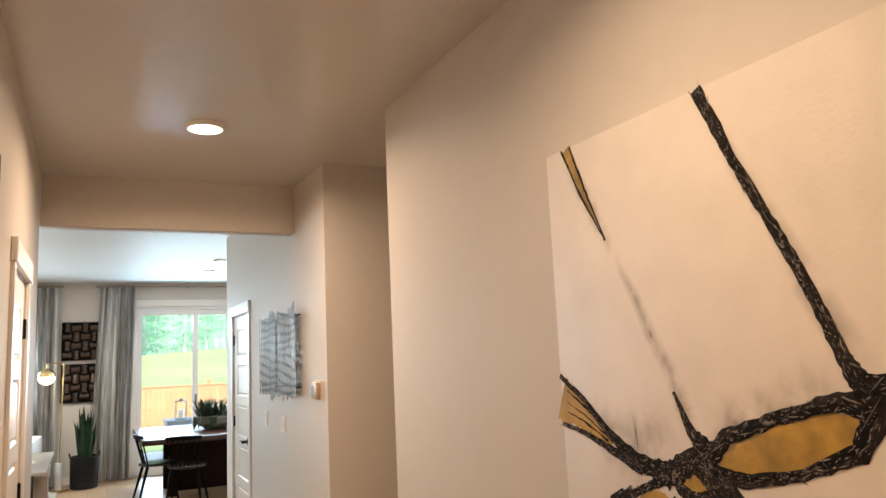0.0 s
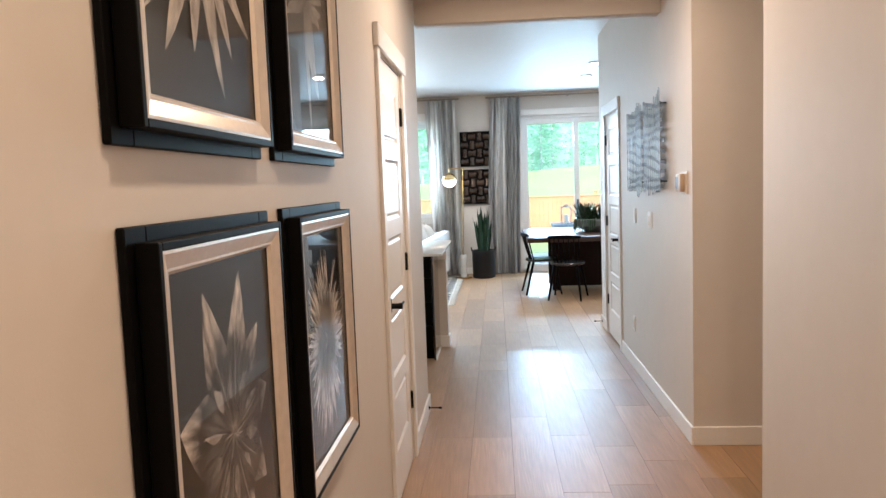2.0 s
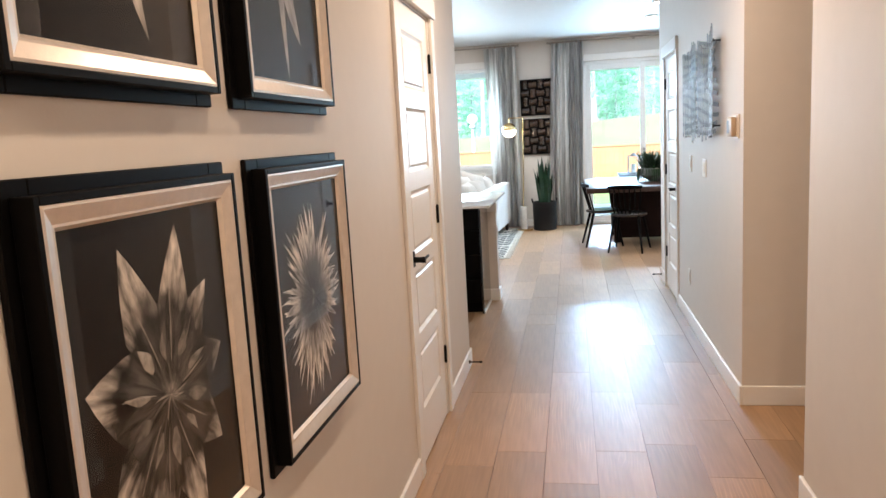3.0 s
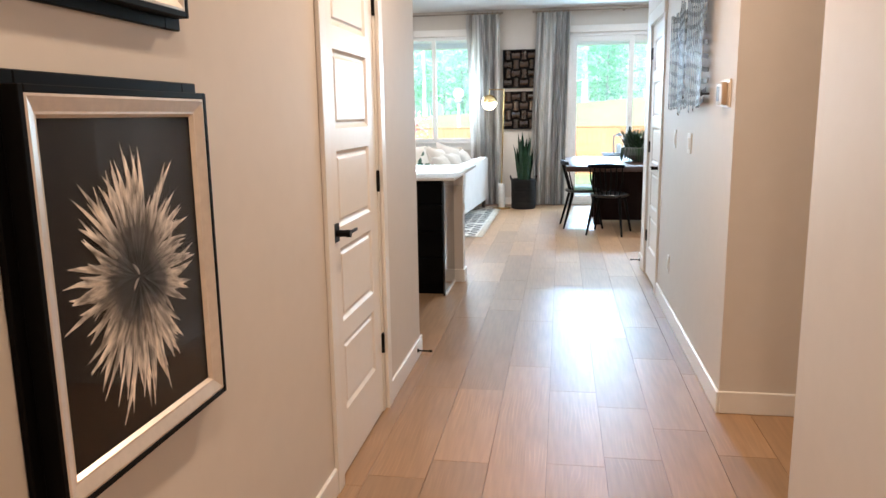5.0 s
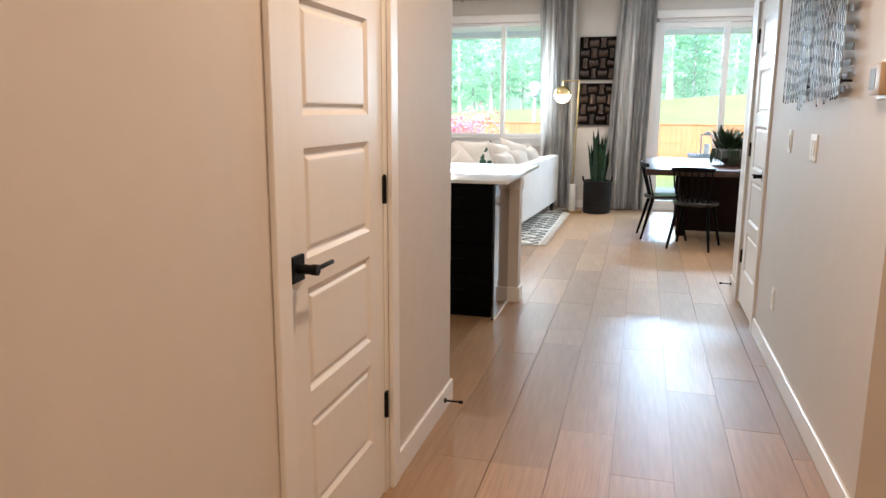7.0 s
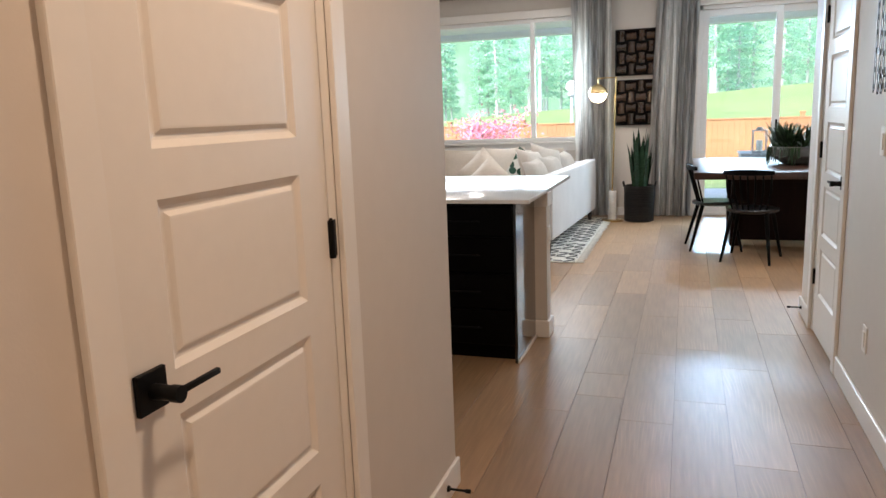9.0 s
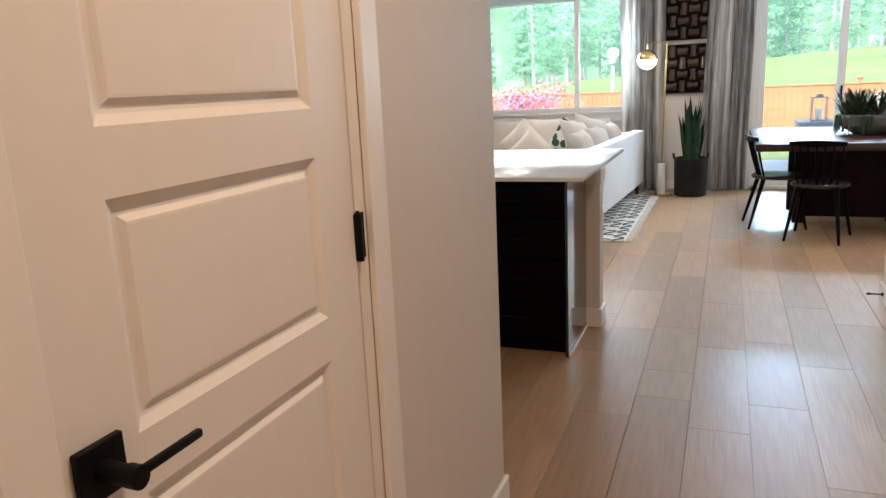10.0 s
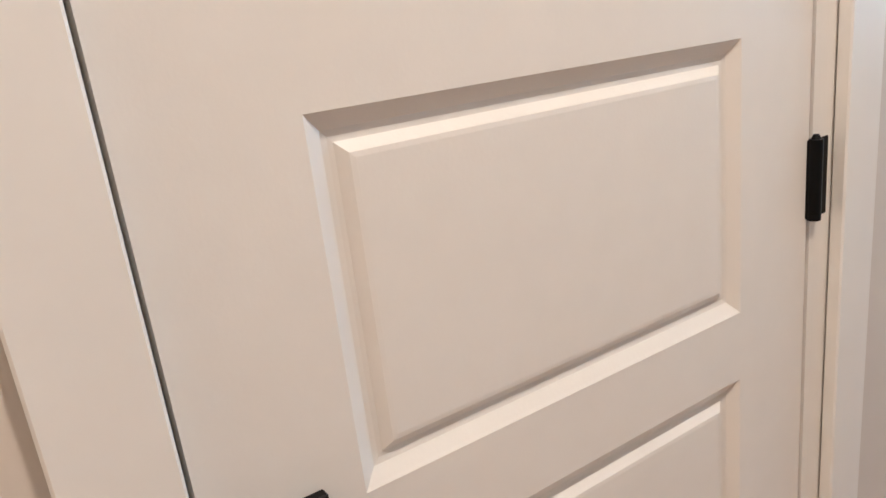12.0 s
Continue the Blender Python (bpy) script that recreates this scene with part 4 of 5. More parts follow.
def island():
    k = thing("island_cabinet", "espresso stained drawer cabinet of the kitchen island", "cabinet", (-0.075, 2.215, 0), group="island cabinets")
    part("carcass", box(B(), -0.60, 0, 0.02, 0.50, 0.09, 0.878, 0.002), ESP, k)
    part("end_panel", box(B(), -0.0, 0.016, 0.0, 0.50, 0.0, 0.878, 0.003), ESPG, k, "glossy dark end panel")
    part("toe_kick", box(B(), -0.60, -0.001, 0.07, 0.09, 0.0, 0.09), ESP, k)
    for z0, z1 in ((0.10, 0.295), (0.302, 0.497), (0.504, 0.699), (0.706, 0.868)):
        d = part("drawer", box(B(), -0.595, -0.005, 0.0, 0.02, z0, z1, 0.003), ESP, k)
        part("pull", box(B(), -0.42, -0.18, -0.022, -0.012, (z0 + z1) / 2 - 0.004, (z0 + z1) / 2 + 0.004, 0.002), BLACK, d, "slim black drawer pull")
        for x in (-0.40, -0.20):
            part("pull_post", rod(B(), (x, -0.012, (z0 + z1) / 2), (x, 0.001, (z0 + z1) / 2), 0.004), BLACK, d)
    part("shoe_moulding", box(B(), 0.016, 0.026, 0.0, 0.50, 0.0, 0.02, 0.004, 2), TRIM, k, "pale shoe moulding")
    for i in (1, 2):
        copy_thing(k, pose(-0.075 - 0.616 * i, 2.215, 0))
    b = B()
    box(b, -2.1, 0.012, 2.722, 2.84, 0, 0.885)
    h = structure("island_half_wall", b, WALL, "painted half wall behind the island cabinets", "half wall")
    part("base_trim", box(B(), -2.1, 0.026, 2.708, 2.854, 0, 0.105, 0.004), TRIM, h)
    part("cap_trim", box(B(), -2.1, 0.022, 2.712, 2.85, 0.80, 0.884, 0.004), TRIM, h)
    c = thing("island_worktop", "white quartz worktop on the kitchen island", "worktop", (0, 0, 0.886))
    part("slab", box(B(), -2.15, 0.022, 2.175, 3.60, 0, 0.021, 0.002, 2), QUARTZ, c)
    wall_plate((0.012, 2.785, 0.62), 180, 1, "white outlet on the island half wall", "wall_outlet", "outlet")


island()

# ---- living room ----
LINEN = mat("cream_boucle", (0.53, 0.475, 0.415), 0.9, spots=0.05, scale=60, bump=0.6, bscale=320)
SHELL = mat("white_canvas_upholstery", (0.74, 0.745, 0.75), 0.85, spots=0.03, scale=50, bump=0.35, bscale=420)
PILLOW = mat("white_linen_pillow", (0.60, 0.54, 0.475), 0.9, spots=0.05, scale=40, bump=0.5, bscale=380)
GREEN = mat("green_leaf_print_fabric", (0.60, 0.60, 0.56), 0.85, spots=0.05, scale=34, bump=0.3)
gnt = GREEN.node_tree
gv, gr, gm = (gnt.nodes.new("ShaderNode" + k) for k in ("TexVoronoi", "MapRange", "Mix"))
gv.inputs["Scale"].default_value = 13
gmap = gnt.nodes.new("ShaderNodeMapping")
gmap.inputs["Rotation"].default_value, gmap.inputs["Scale"].default_value = (0.4, 0.3, 0.6), (1, 0.42, 1)
gnt.links.new(gnt.nodes["Texture Coordinate"].outputs["Object"], gmap.inputs[0])
gnt.links.new(gmap.outputs[0], gv.inputs["Vector"])
gr.inputs["From Min"].default_value, gr.inputs["From Max"].default_value = 0.50, 0.56
gnt.links.new(gv.outputs["Distance"], gr.inputs["Value"])
gm.data_type = "RGBA"
gm.inputs[6].default_value = (0.012, 0.055, 0.034, 1)
gnt.links.new(gr.outputs[0], gm.inputs[0])
gnt.links.new(gnt.nodes["Principled BSDF"].inputs["Base Color"].links[0].from_socket, gm.inputs[7])
gnt.links.new(gm.outputs[2], gnt.nodes["Principled BSDF"].inputs["Base Color"])
FOOT = mat("dark_wood_feet", (0.02, 0.013, 0.010), 0.4)


def sofa():
    s = thing("sectional_sofa", "white upholstered sectional sofa with cream back cushions", "sofa", (-0.395, 5.28, 0.008), -3.3)
    L = 2.32
    part("side_shell", box(B(), -0.13, 0, 0, L, 0.13, 0.745, 0.02, 3), SHELL, s, "smooth white outer side")
    part("end_panel", box(B(), -0.98, -0.13, 0, 0.13, 0.13, 0.60, 0.02, 3), LINEN, s)
    part("seat_base", box(B(), -0.98, -0.132, 0.13, L - 0.02, 0.13, 0.34, 0.02, 2), SHELL, s)
    part("long_seat_base", box(B(), -3.1, -0.982, L - 0.98, L - 0.02, 0.13, 0.34, 0.02, 2), SHELL, s)
    part("long_back", box(B(), -3.1, -0.132, L - 0.14, L, 0.342, 0.72, 0.02, 3), SHELL, s)
    for i in range(2):
        part("seat_cushion", box(B(), -0.98, -0.14, 0.14 + i * 0.62, 0.745 + i * 0.62, 0.345, 0.47, 0.04, 3), LINEN, s)
    for i in range(3):
        part("seat_cushion", box(B(), -0.99 - 0.70 * i, -0.30 - 0.70 * i, L - 0.97, L - 0.16, 0.345, 0.47, 0.04, 3), LINEN, s)
    for i in range(3):
        m = pose(-0.26, 0.46 + i * 0.68, 0.63, 0, 72, 0)
        part("back_cushion", soft_box(B(), 0.50, 0.66, 0.20, m, 0.35), LINEN, s)
    for i in range(3):
        m = pose(-0.75 - i * 0.82, L - 0.27, 0.655, 72, 0, 0)
        part("back_cushion", soft_box(B(), 0.80, 0.50, 0.20, m, 0.35), LINEN, s)
    for x, y in ((-0.06, 0.07), (-0.90, 0.07), (-0.06, L - 0.08), (-3.0, L - 0.08)):
        part("foot", rod(B(), (x, y, 0), (x, y, 0.132), 0.022, 0.028, 12), FOOT, s, "dark tapered foot")
    R = pose(-0.395, 5.28, 0, 0, 0, -3.3)

    def pillow(x, y, z, size, rx, ry, rz, m, label):
        p = thing("throw_pillow", label, "pillow", R @ Vector((x, y, z)), rz - 3.3, group="pillows on the sofa")
        part("cover", soft_box(B(), size, size, 0.15, pose(0, 0, 0, rx, ry, 0), 0.4, 10), m, p)
        return p
    pillow(-0.98, 1.76, 0.70, 0.48, 78, 0, 24, PILLOW, "white linen throw pillow leaning on the sofa back")
    pillow(-1.20, 1.50, 0.66, 0.44, 74, 45, -8, PILLOW, "cream throw pillow standing on its corner")
    pillow(-0.66, 1.50, 0.665, 0.44, 74, 34, 26, GREEN, "white throw pillow printed with dark green leaves")
    pillow(-0.36, 1.28, 0.73, 0.50, 72, 14, 62, PILLOW, "white throw pillow on the sofa corner")
    pillow(-0.36, 0.74, 0.735, 0.50, 64, 8, 76, PILLOW, "white linen throw pillow against the side")
    pillow(-1.02, 1.22, 0.60, 0.42, 66, 40, -14, PILLOW, "cream throw pillow tipped forward")


sofa()
RUGW, RUGB = mat("cream_wool_rug", (0.80, 0.77, 0.70), 0.95, spots=0.08, scale=60, bump=0.8, bscale=260), mat("black_rug_pattern", (0.012, 0.011, 0.011), 0.95, spots=0.3, scale=60, bump=0.6)


def rug():
    x0, x1, y0, y1 = -3.4, -0.13, 4.93, 7.72
    r = thing("area_rug", "cream wool rug with a black woven pattern and fringe", "rug", (x1, y0, 0.0))
    part("wool_field", box(B(), x0 - x1, 0, 0, y1 - y0, 0.001, 0.011, 0.004), RUGW, r)
    rnd = random.Random(3)
    b = B()
    for i in range(8):
        for j in range(30):
            x, y = -0.07 - i * 0.105, 0.05 + j * 0.092
            if rnd.random() < 0.92:
                a = 0.026 * (1 if (i + j) % 2 else -1)
                v = [b.verts.new(c) for c in ((x - 0.052, y + a, 0.0118), (x - 0.036, y + a - 0.042, 0.0118), (x + 0.052, y - a, 0.0118), (x + 0.036, y - a + 0.042, 0.0118))]
                b.faces.new(v)
    for i in range(8):
        for j in range(0, 31, 2):
            x, y, d = -0.018 - i * 0.105, 0.02 + j * 0.09, 0.006 + 0.008 * rnd.random()
            b.faces.new([b.verts.new((x + p * d, y + q * d * 1.5, 0.0122)) for p, q in ((-1, 0), (0, -1), (1, 0), (0, 1))])
    part("woven_pattern", b, RUGB, r, "black hatched pattern", smooth=False)
    b = B()
    for j in range(92):
        y = 0.015 + j * 0.03
        a = rnd.uniform(-0.012, 0.012)
        tube(b, [(0, y, 0.007), (0.03, y + a * 0.5, 0.006), (0.065 + rnd.uniform(-0.012, 0.012), y + a, 0.005)], [0.005, 0.006, 0.003], 5)
    f = part("fringe", b, RUGW, r, "knotted cream fringe")
    f["kind"] = "stuff"


rug()
BRASS = mat("brushed_brass", (0.70, 0.50, 0.24), 0.26, metal=1.0, spots=0.05, scale=60)
NICKEL = mat("dull_nickel", (0.40, 0.36, 0.31), 0.42, metal=0.8, spots=0.05, scale=60)
MARBLE = mat("white_marble", (0.78, 0.76, 0.73), 0.25, spots=0.10, scale=14)
OPAL = glow("lit_opal_glass", (1.0, 0.84, 0.60), 0.9)


def floor_lamp():
    l = thing("floor_lamp", "brass floor lamp with a lit opal globe and marble foot", "floor lamp", (-0.055, 7.52, 0))
    part("base", lathe(B(), [(0.13, 0), (0.13, 0.016), (0.12, 0.022), (0.04, 0.024)], 32), BRASS, l)
    part("marble_column", lathe(B(), [(0.048, 0.024), (0.050, 0.03), (0.050, 0.365), (0.046, 0.37)], 28), MARBLE, l, "white marble cylinder")
    part("pole", rod(B(), (0, 0, 0.36), (0.035, 0, 1.715), 0.009, 0.009, 12), BRASS, l)
    part("arm", rod(B(), (0.045, 0, 1.715), (-0.185, 0, 1.715), 0.008, 0.008, 12), BRASS, l)
    part("stem", rod(B(), (-0.175, 0, 1.715), (-0.175, 0, 1.64), 0.007, 0.007, 10), BRASS, l)
    c = -0.175, 0, 1.535
    part("brass_cap", lathe(B(), [(0.112 * math.cos(a), 0.112 * math.sin(a)) for a in (math.pi / 2 * i / 8 for i in range(9))][:-1] + [(0.008, 0.112)], 28, c), BRASS, l, "brass half globe")
    part("opal_globe", lathe(B(), [(0.008, -0.108)] + [(0.108 * math.cos(a), -0.108 * math.sin(a)) for a in (math.pi / 2 * (1 - i / 8) for i in range(1, 9))], 28, c), OPAL, l, "glowing opal half globe")


floor_lamp()


def curtain_mat():
    m = mat("striped_linen", (0.64, 0.64, 0.63), 0.9, spots=0.30, scale=22, stretch=(10, 3, 0.16), soft=0.24, bump=0.4, bscale=160)
    b = m.node_tree.nodes["Principled BSDF"]
    nt = m.node_tree
    tr, mx = nt.nodes.new("ShaderNodeBsdfTranslucent"), nt.nodes.new("ShaderNodeMixShader")
    mx.inputs[0].default_value = 0.55
    nt.links.new(b.inputs["Base Color"].links[0].from_socket, tr.inputs[0])
    nt.links.new(b.outputs[0], mx.inputs[1])
    nt.links.new(tr.outputs[0], mx.inputs[2])
    nt.links.new(mx.outputs[0], nt.nodes["Material Output"].inputs[0])
    return m


LINENC = curtain_mat()


def curtain(x0, x1, xb0, xb1, label, seed):
    c = thing("curtain", label, "curtain", (x0, BACK - 0.10, 0), group="linen curtains")
    rnd = random.Random(seed)
    b = B()
    n, m = 110, 14
    ph = [rnd.uniform(0, 6.28) for _ in range(4)]
    rows = []
    for j in range(m + 1):
        v = j / m
        z = 0.012 + v * 2.795
        e = v ** 1.6
        a0, a1 = xb0 + (x0 - xb0) * e, xb1 + (x1 - xb1) * e
        row = []
        for i in range(n + 1):
            u = i / n
            s = u + 0.035 * math.sin(u * 9 + ph[3]) + 0.02 * (1 - v) * math.sin(u * 13 + v * 2.5 + ph[1])
            f = math.sin(s * 31 + ph[0]) + 0.55 * math.sin(s * 14 + ph[2] + v * 1.2) + 0.25 * math.sin(s * 67 + ph[1]) * v
            d = 0.034 * f * (0.65 + 0.55 * (1 - v))
            row.append(b.verts.new((a0 + (a1 - a0) * u + 0.010 * math.cos(u * 40 + ph[0]) - x0, d, z)))
        rows.append(row)
    for p, q in zip(rows, rows[1:]):
        for i in range(n):
            b.faces.new((p[i], p[i + 1], q[i + 1], q[i]))
    ex = bmesh.ops.extrude_face_region(b, geom=list(b.faces))
    for v in ex["geom"]:
        if isinstance(v, bmesh.types.BMVert):
            v.co.y += 0.003
    part("cloth", b, LINENC, c)
    for k in range(7):
        x = (x1 - x0) * (k + 0.5) / 7
        bb = B()
        tube(bb, [(x, 0.022 * math.cos(a), 2.822 + 0.022 * math.sin(a)) for a in (2 * math.pi * i / 12 for i in range(13))], 0.003, 6)
        part("ring", bb, BRASS, c, "small metal curtain ring")


curtain(-0.62, -0.11, -0.55, -0.10, "grey striped linen curtain hanging beside the window", 4)
curtain(0.44, 0.91, 0.35, 0.85, "grey striped linen curtain hanging beside the sliding door", 9)


def curtain_rod(x0, x1):
    r = thing("curtain_rod", "slim dull nickel curtain rod on wall brackets", "curtain rod", (x0, BACK - 0.10, 2.822), group="curtain rods")
    part("bar", rod(B(), (0, 0, 0), (x1 - x0, 0, 0), 0.011, 0.011, 14), NICKEL, r)
    for x in (0, x1 - x0):
        part("finial", rod(B(), (x - 0.014, 0, 0), (x + 0.014, 0, 0), 0.017, 0.017, 14), NICKEL, r)
    for x in (0.05, (x1 - x0) / 2, x1 - x0 - 0.05):
        b = rod(B(), (x, 0.10, 0), (x, 0, 0), 0.006)
        rod(b, (x, 0.10, 0), (x, 0.094, 0), 0.022, 0.022, 14)
        part("bracket", b, NICKEL, r)


curtain_rod(-3.35, -0.08)
curtain_rod(0.375, 2.95)
SLATE = mat("dark_bronze_tile", (0.060, 0.036, 0.025), 0.16, metal=0.35, spots=0.3, scale=18, bump=0.08, obrand=0.4, coat=0.8)


def woven_panel(z0):
    w, h, x0 = 0.502, 0.556, -0.072
    p = thing("wall_panel", "dark bronze basket-weave wall panel of curved tiles", "wall art", (x0, BACK, z0), group="woven wall panels")
    part("backing", box(B(), 0, w, -0.018, 0, 0, h, 0.002), BLACKW, p)
    for a in ((0, 0.012, 0, h), (w - 0.012, w, 0, h), (0.012, w - 0.012, 0, 0.012), (0.012, w - 0.012, h - 0.012, h)):
        part("edge_bar", box(B(), a[0], a[1], -0.046, -0.018, a[2], a[3], 0.002), BLACKW, p)
    nx, nz = 4, 4
    cw, ch = (w - 0.024) / nx, (h - 0.024) / nz

    def pillow_tile(sx, sz, upright):
        b = B()
        n = 6
        g = [[b.verts.new((sx * (i / n - 0.5), -0.018 - 0.026 * (1 - (2 * (i if upright else j) / n - 1) ** 2) - 0.002, sz * (j / n - 0.5))) for j in range(n + 1)] for i in range(n + 1)]
        for i in range(n):
            for j in range(n):
                b.faces.new((g[i][j], g[i + 1][j], g[i + 1][j + 1], g[i][j + 1]))
        for side in ([g[0][j] for j in range(n + 1)], [g[n][j] for j in range(n + 1)], [g[i][0] for i in range(n + 1)], [g[i][n] for i in range(n + 1)]):
            low = [b.verts.new((v.co.x, -0.017, v.co.z)) for v in side]
            for k in range(n):
                b.faces.new((side[k], side[k + 1], low[k + 1], low[k]))
        return finish("tile", b, SLATE)
    tall, wide = pillow_tile(cw * 0.68, ch * 0.98, True), pillow_tile(cw * 0.98, ch * 0.68, False)
    for i in range(nx):
        for j in range(nz):
            t = new("tile", tall if (i + j) % 2 else wide)
            t.parent = p
            t.location = (0.012 + cw * (i + 0.5), 0, 0.012 + ch * (j + 0.5))
    return p


woven_panel(1.142)
woven_panel(1.747)
BASKET = mat("black_woven_basket", (0.018, 0.016, 0.015), 0.5, spec=0.3, spots=0.35, scale=40, obrand=0.4)
LEAF = mat("snake_plant_leaf", (0.014, 0.034, 0.018), 0.24, spec=0.25, spots=0.4, scale=22, stretch=(1, 1, 2.5), island=0.25)
SOIL = mat("potting_soil", (0.02, 0.014, 0.01), 0.95, spots=0.3)


def blade(b, x, y, z, h, w, lean, turn, curl=0.0):
    n = 7
    d = Vector((math.cos(turn), math.sin(turn), 0))
    s = Vector((-d.y, d.x, 0))
    rows = []
    for i in range(n + 1):
        t = i / n
        c = Vector((x, y, z)) + d * (lean * t + curl * t * t) + Vector((0, 0, h * t))
        ww = w * (0.55 + 0.9 * t - 1.42 * t ** 3) / 2 if t < 1 else 0.0008
        ww = max(ww, 0.0008)
        rows.append([b.verts.new(c - s * ww), b.verts.new(c - d * ww * 0.35), b.verts.new(c + s * ww), b.verts.new(c - d * (ww * 0.35 - 0.002))])
    for p, q in zip(rows, rows[1:]):
        for k in range(4):
            b.faces.new((p[k], p[(k + 1) % 4], q[(k + 1) % 4], q[k]))


def snake_plant():
    p = thing("snake_plant", "tall snake plant in a black woven basket", "plant", (0.262, 7.56, 0))
    rnd = random.Random(8)
    pot = part("basket", lathe(B(), [(0.155, 0.0), (0.162, 0.008), (0.170, 0.42), (0.168, 0.435), (0.156, 0.43), (0.152, 0.36)], 36), BASKET, p)
    for k in range(21):
        r = 0.164 + 0.008 * k / 21
        part("weave_ring", tube(B(), [((r + 0.005 * ((i + k) % 2)) * math.cos(a), (r + 0.005 * ((i + k) % 2)) * math.sin(a), 0.014 + k * 0.0203 + rnd.uniform(-0.0015, 0.0015)) for i, a in enumerate(2 * math.pi * i / 56 for i in range(57))], 0.0088, 5), BASKET, pot)
    for sx in (-1, 1):
        part("handle", tube(B(), [(sx * 0.178, -0.05, 0.42), (sx * 0.19, -0.04, 0.475), (sx * 0.19, 0.04, 0.475), (sx * 0.178, 0.05, 0.42)], 0.010, 8), BASKET, pot)
    part("soil", lathe(B(), [(0.153, 0.34), (0.153, 0.375), (0.02, 0.385)], 24), SOIL, p)
    for i in range(24):
        a = 2 * math.pi * i / 24 * 2.4
        r = 0.02 + 0.085 * (i / 24)
        b = B()
        blade(b, r * math.cos(a), r * math.sin(a), 0.37, rnd.uniform(0.62, 0.78) * (1 - 0.45 * (i / 24) ** 1.5), rnd.uniform(0.075, 0.095), rnd.uniform(0.01, 0.07), a, 0.03)
        part("leaf", b, LEAF, p)


snake_plant()

# ---- dining corner ----
WALNUT = mat("dark_walnut", (0.050, 0.022, 0.014), 0.36, spec=0.35, spots=0.18, scale=14, stretch=(6, 0.7, 6), bump=0.06)
WALNUTD = mat("dark_walnut_base", (0.013, 0.0050, 0.0038), 0.5, spec=0.06, spots=0.2, scale=14, stretch=(6, 6, 0.7))

SEAT = mat("black_gloss_seat", (0.012, 0.012, 0.013), 0.28, spots=0.1, scale=30, spec=0.6)


def dining_table():
    t = thing("dining_table", "dark walnut dining table on a panelled trestle base", "table", (1.62, 6.36, 0))
    part("tabletop", box(B(), -0.76, 0.80, -0.98, 0.98, 0.70, 0.762, 0.004, 2), WALNUT, t)
    for y in (-0.34, 0.34):
        part("trestle_panel", box(B(), -0.36, 0.40, y - 0.035, y + 0.035, 0.06, 0.70, 0.004), WALNUTD, t)
        for x in (-0.36, 0.44):
            part("leg", box(B(), x - 0.05, x + 0.05, y - 0.05, y + 0.05, 0.0, 0.70, 0.005), WALNUTD, t)
    part("stretcher", box(B(), 0.02, 0.08, -0.305, 0.305, 0.24, 0.36, 0.004), WALNUTD, t)


def spindle_chair():
    c = thing("dining_chair", "black painted spindle-back dining chair at the table", "chair", (0, 0, 0), group="chairs round the table")
    b = B()
    lathe(b, [(0.02, 0.425), (0.19, 0.425), (0.215, 0.435), (0.218, 0.452), (0.205, 0.460), (0.06, 0.452), (0.02, 0.450)], 32)
    for v in b.verts:
        v.co.y *= 0.96
        if v.co.y > 0.1:
            v.co.x *= 1.04
    part("seat", b, SEAT, c)
    for sx in (-1, 1):
        part("leg", rod(B(), (sx * 0.14, 0.13, 0.43), (sx * 0.21, 0.22, 0), 0.020, 0.011, 12), BLACKW, c)
        part("leg", rod(B(), (sx * 0.14, -0.13, 0.43), (sx * 0.20, -0.24, 0), 0.020, 0.011, 12), BLACKW, c)
    for i in range(7):
        u = (i - 3) / 3
        part("spindle", tube(B(), [(u * 0.135, -0.155 + 0.03 * u * u, 0.445), (u * 0.175, -0.205 + 0.035 * u * u, 0.62), (u * 0.182, -0.25 + 0.045 * u * u, 0.775)], [0.0085, 0.0095, 0.007], 8), BLACKW, c)
    b = B()
    rows = []
    for i in range(15):
        u = i / 7 - 1
        x, y = u * 0.205, -0.255 + 0.055 * u * u
        hh = 0.036 * (1 - 0.35 * u * u)
        rows.append([b.verts.new((x, y - 0.011, 0.775 - hh * 0.4)), b.verts.new((x, y + 0.011, 0.772 - hh * 0.4)), b.verts.new((x, y + 0.006, 0.775 + hh)), b.verts.new((x, y - 0.016, 0.775 + hh))])
    for p, q in zip(rows, rows[1:]):
        for k in range(4):
            b.faces.new((p[k], p[(k + 1) % 4], q[(k + 1) % 4], q[k]))
    b.faces.new(rows[0])
    b.faces.new(rows[-1][::-1])
    part("crest_rail", b, BLACKW, c)
    return c


dining_table()
chair = spindle_chair()
chair.matrix_basis = pose(1.35, 5.33, 0, 0, 0, -16)
copy_thing(chair, pose(1.06, 5.84, 0, 0, 0, -84))
copy_thing(chair, pose(2.20, 5.95, 0, 0, 0, 90))
BOWL = mat("grey_concrete_bowl", (0.20, 0.195, 0.185), 0.7, spots=0.15, scale=20, bump=0.3)
SUCC = mat("succulent_leaf", (0.025, 0.060, 0.022), 0.45, spots=0.35, scale=20, island=0.4)


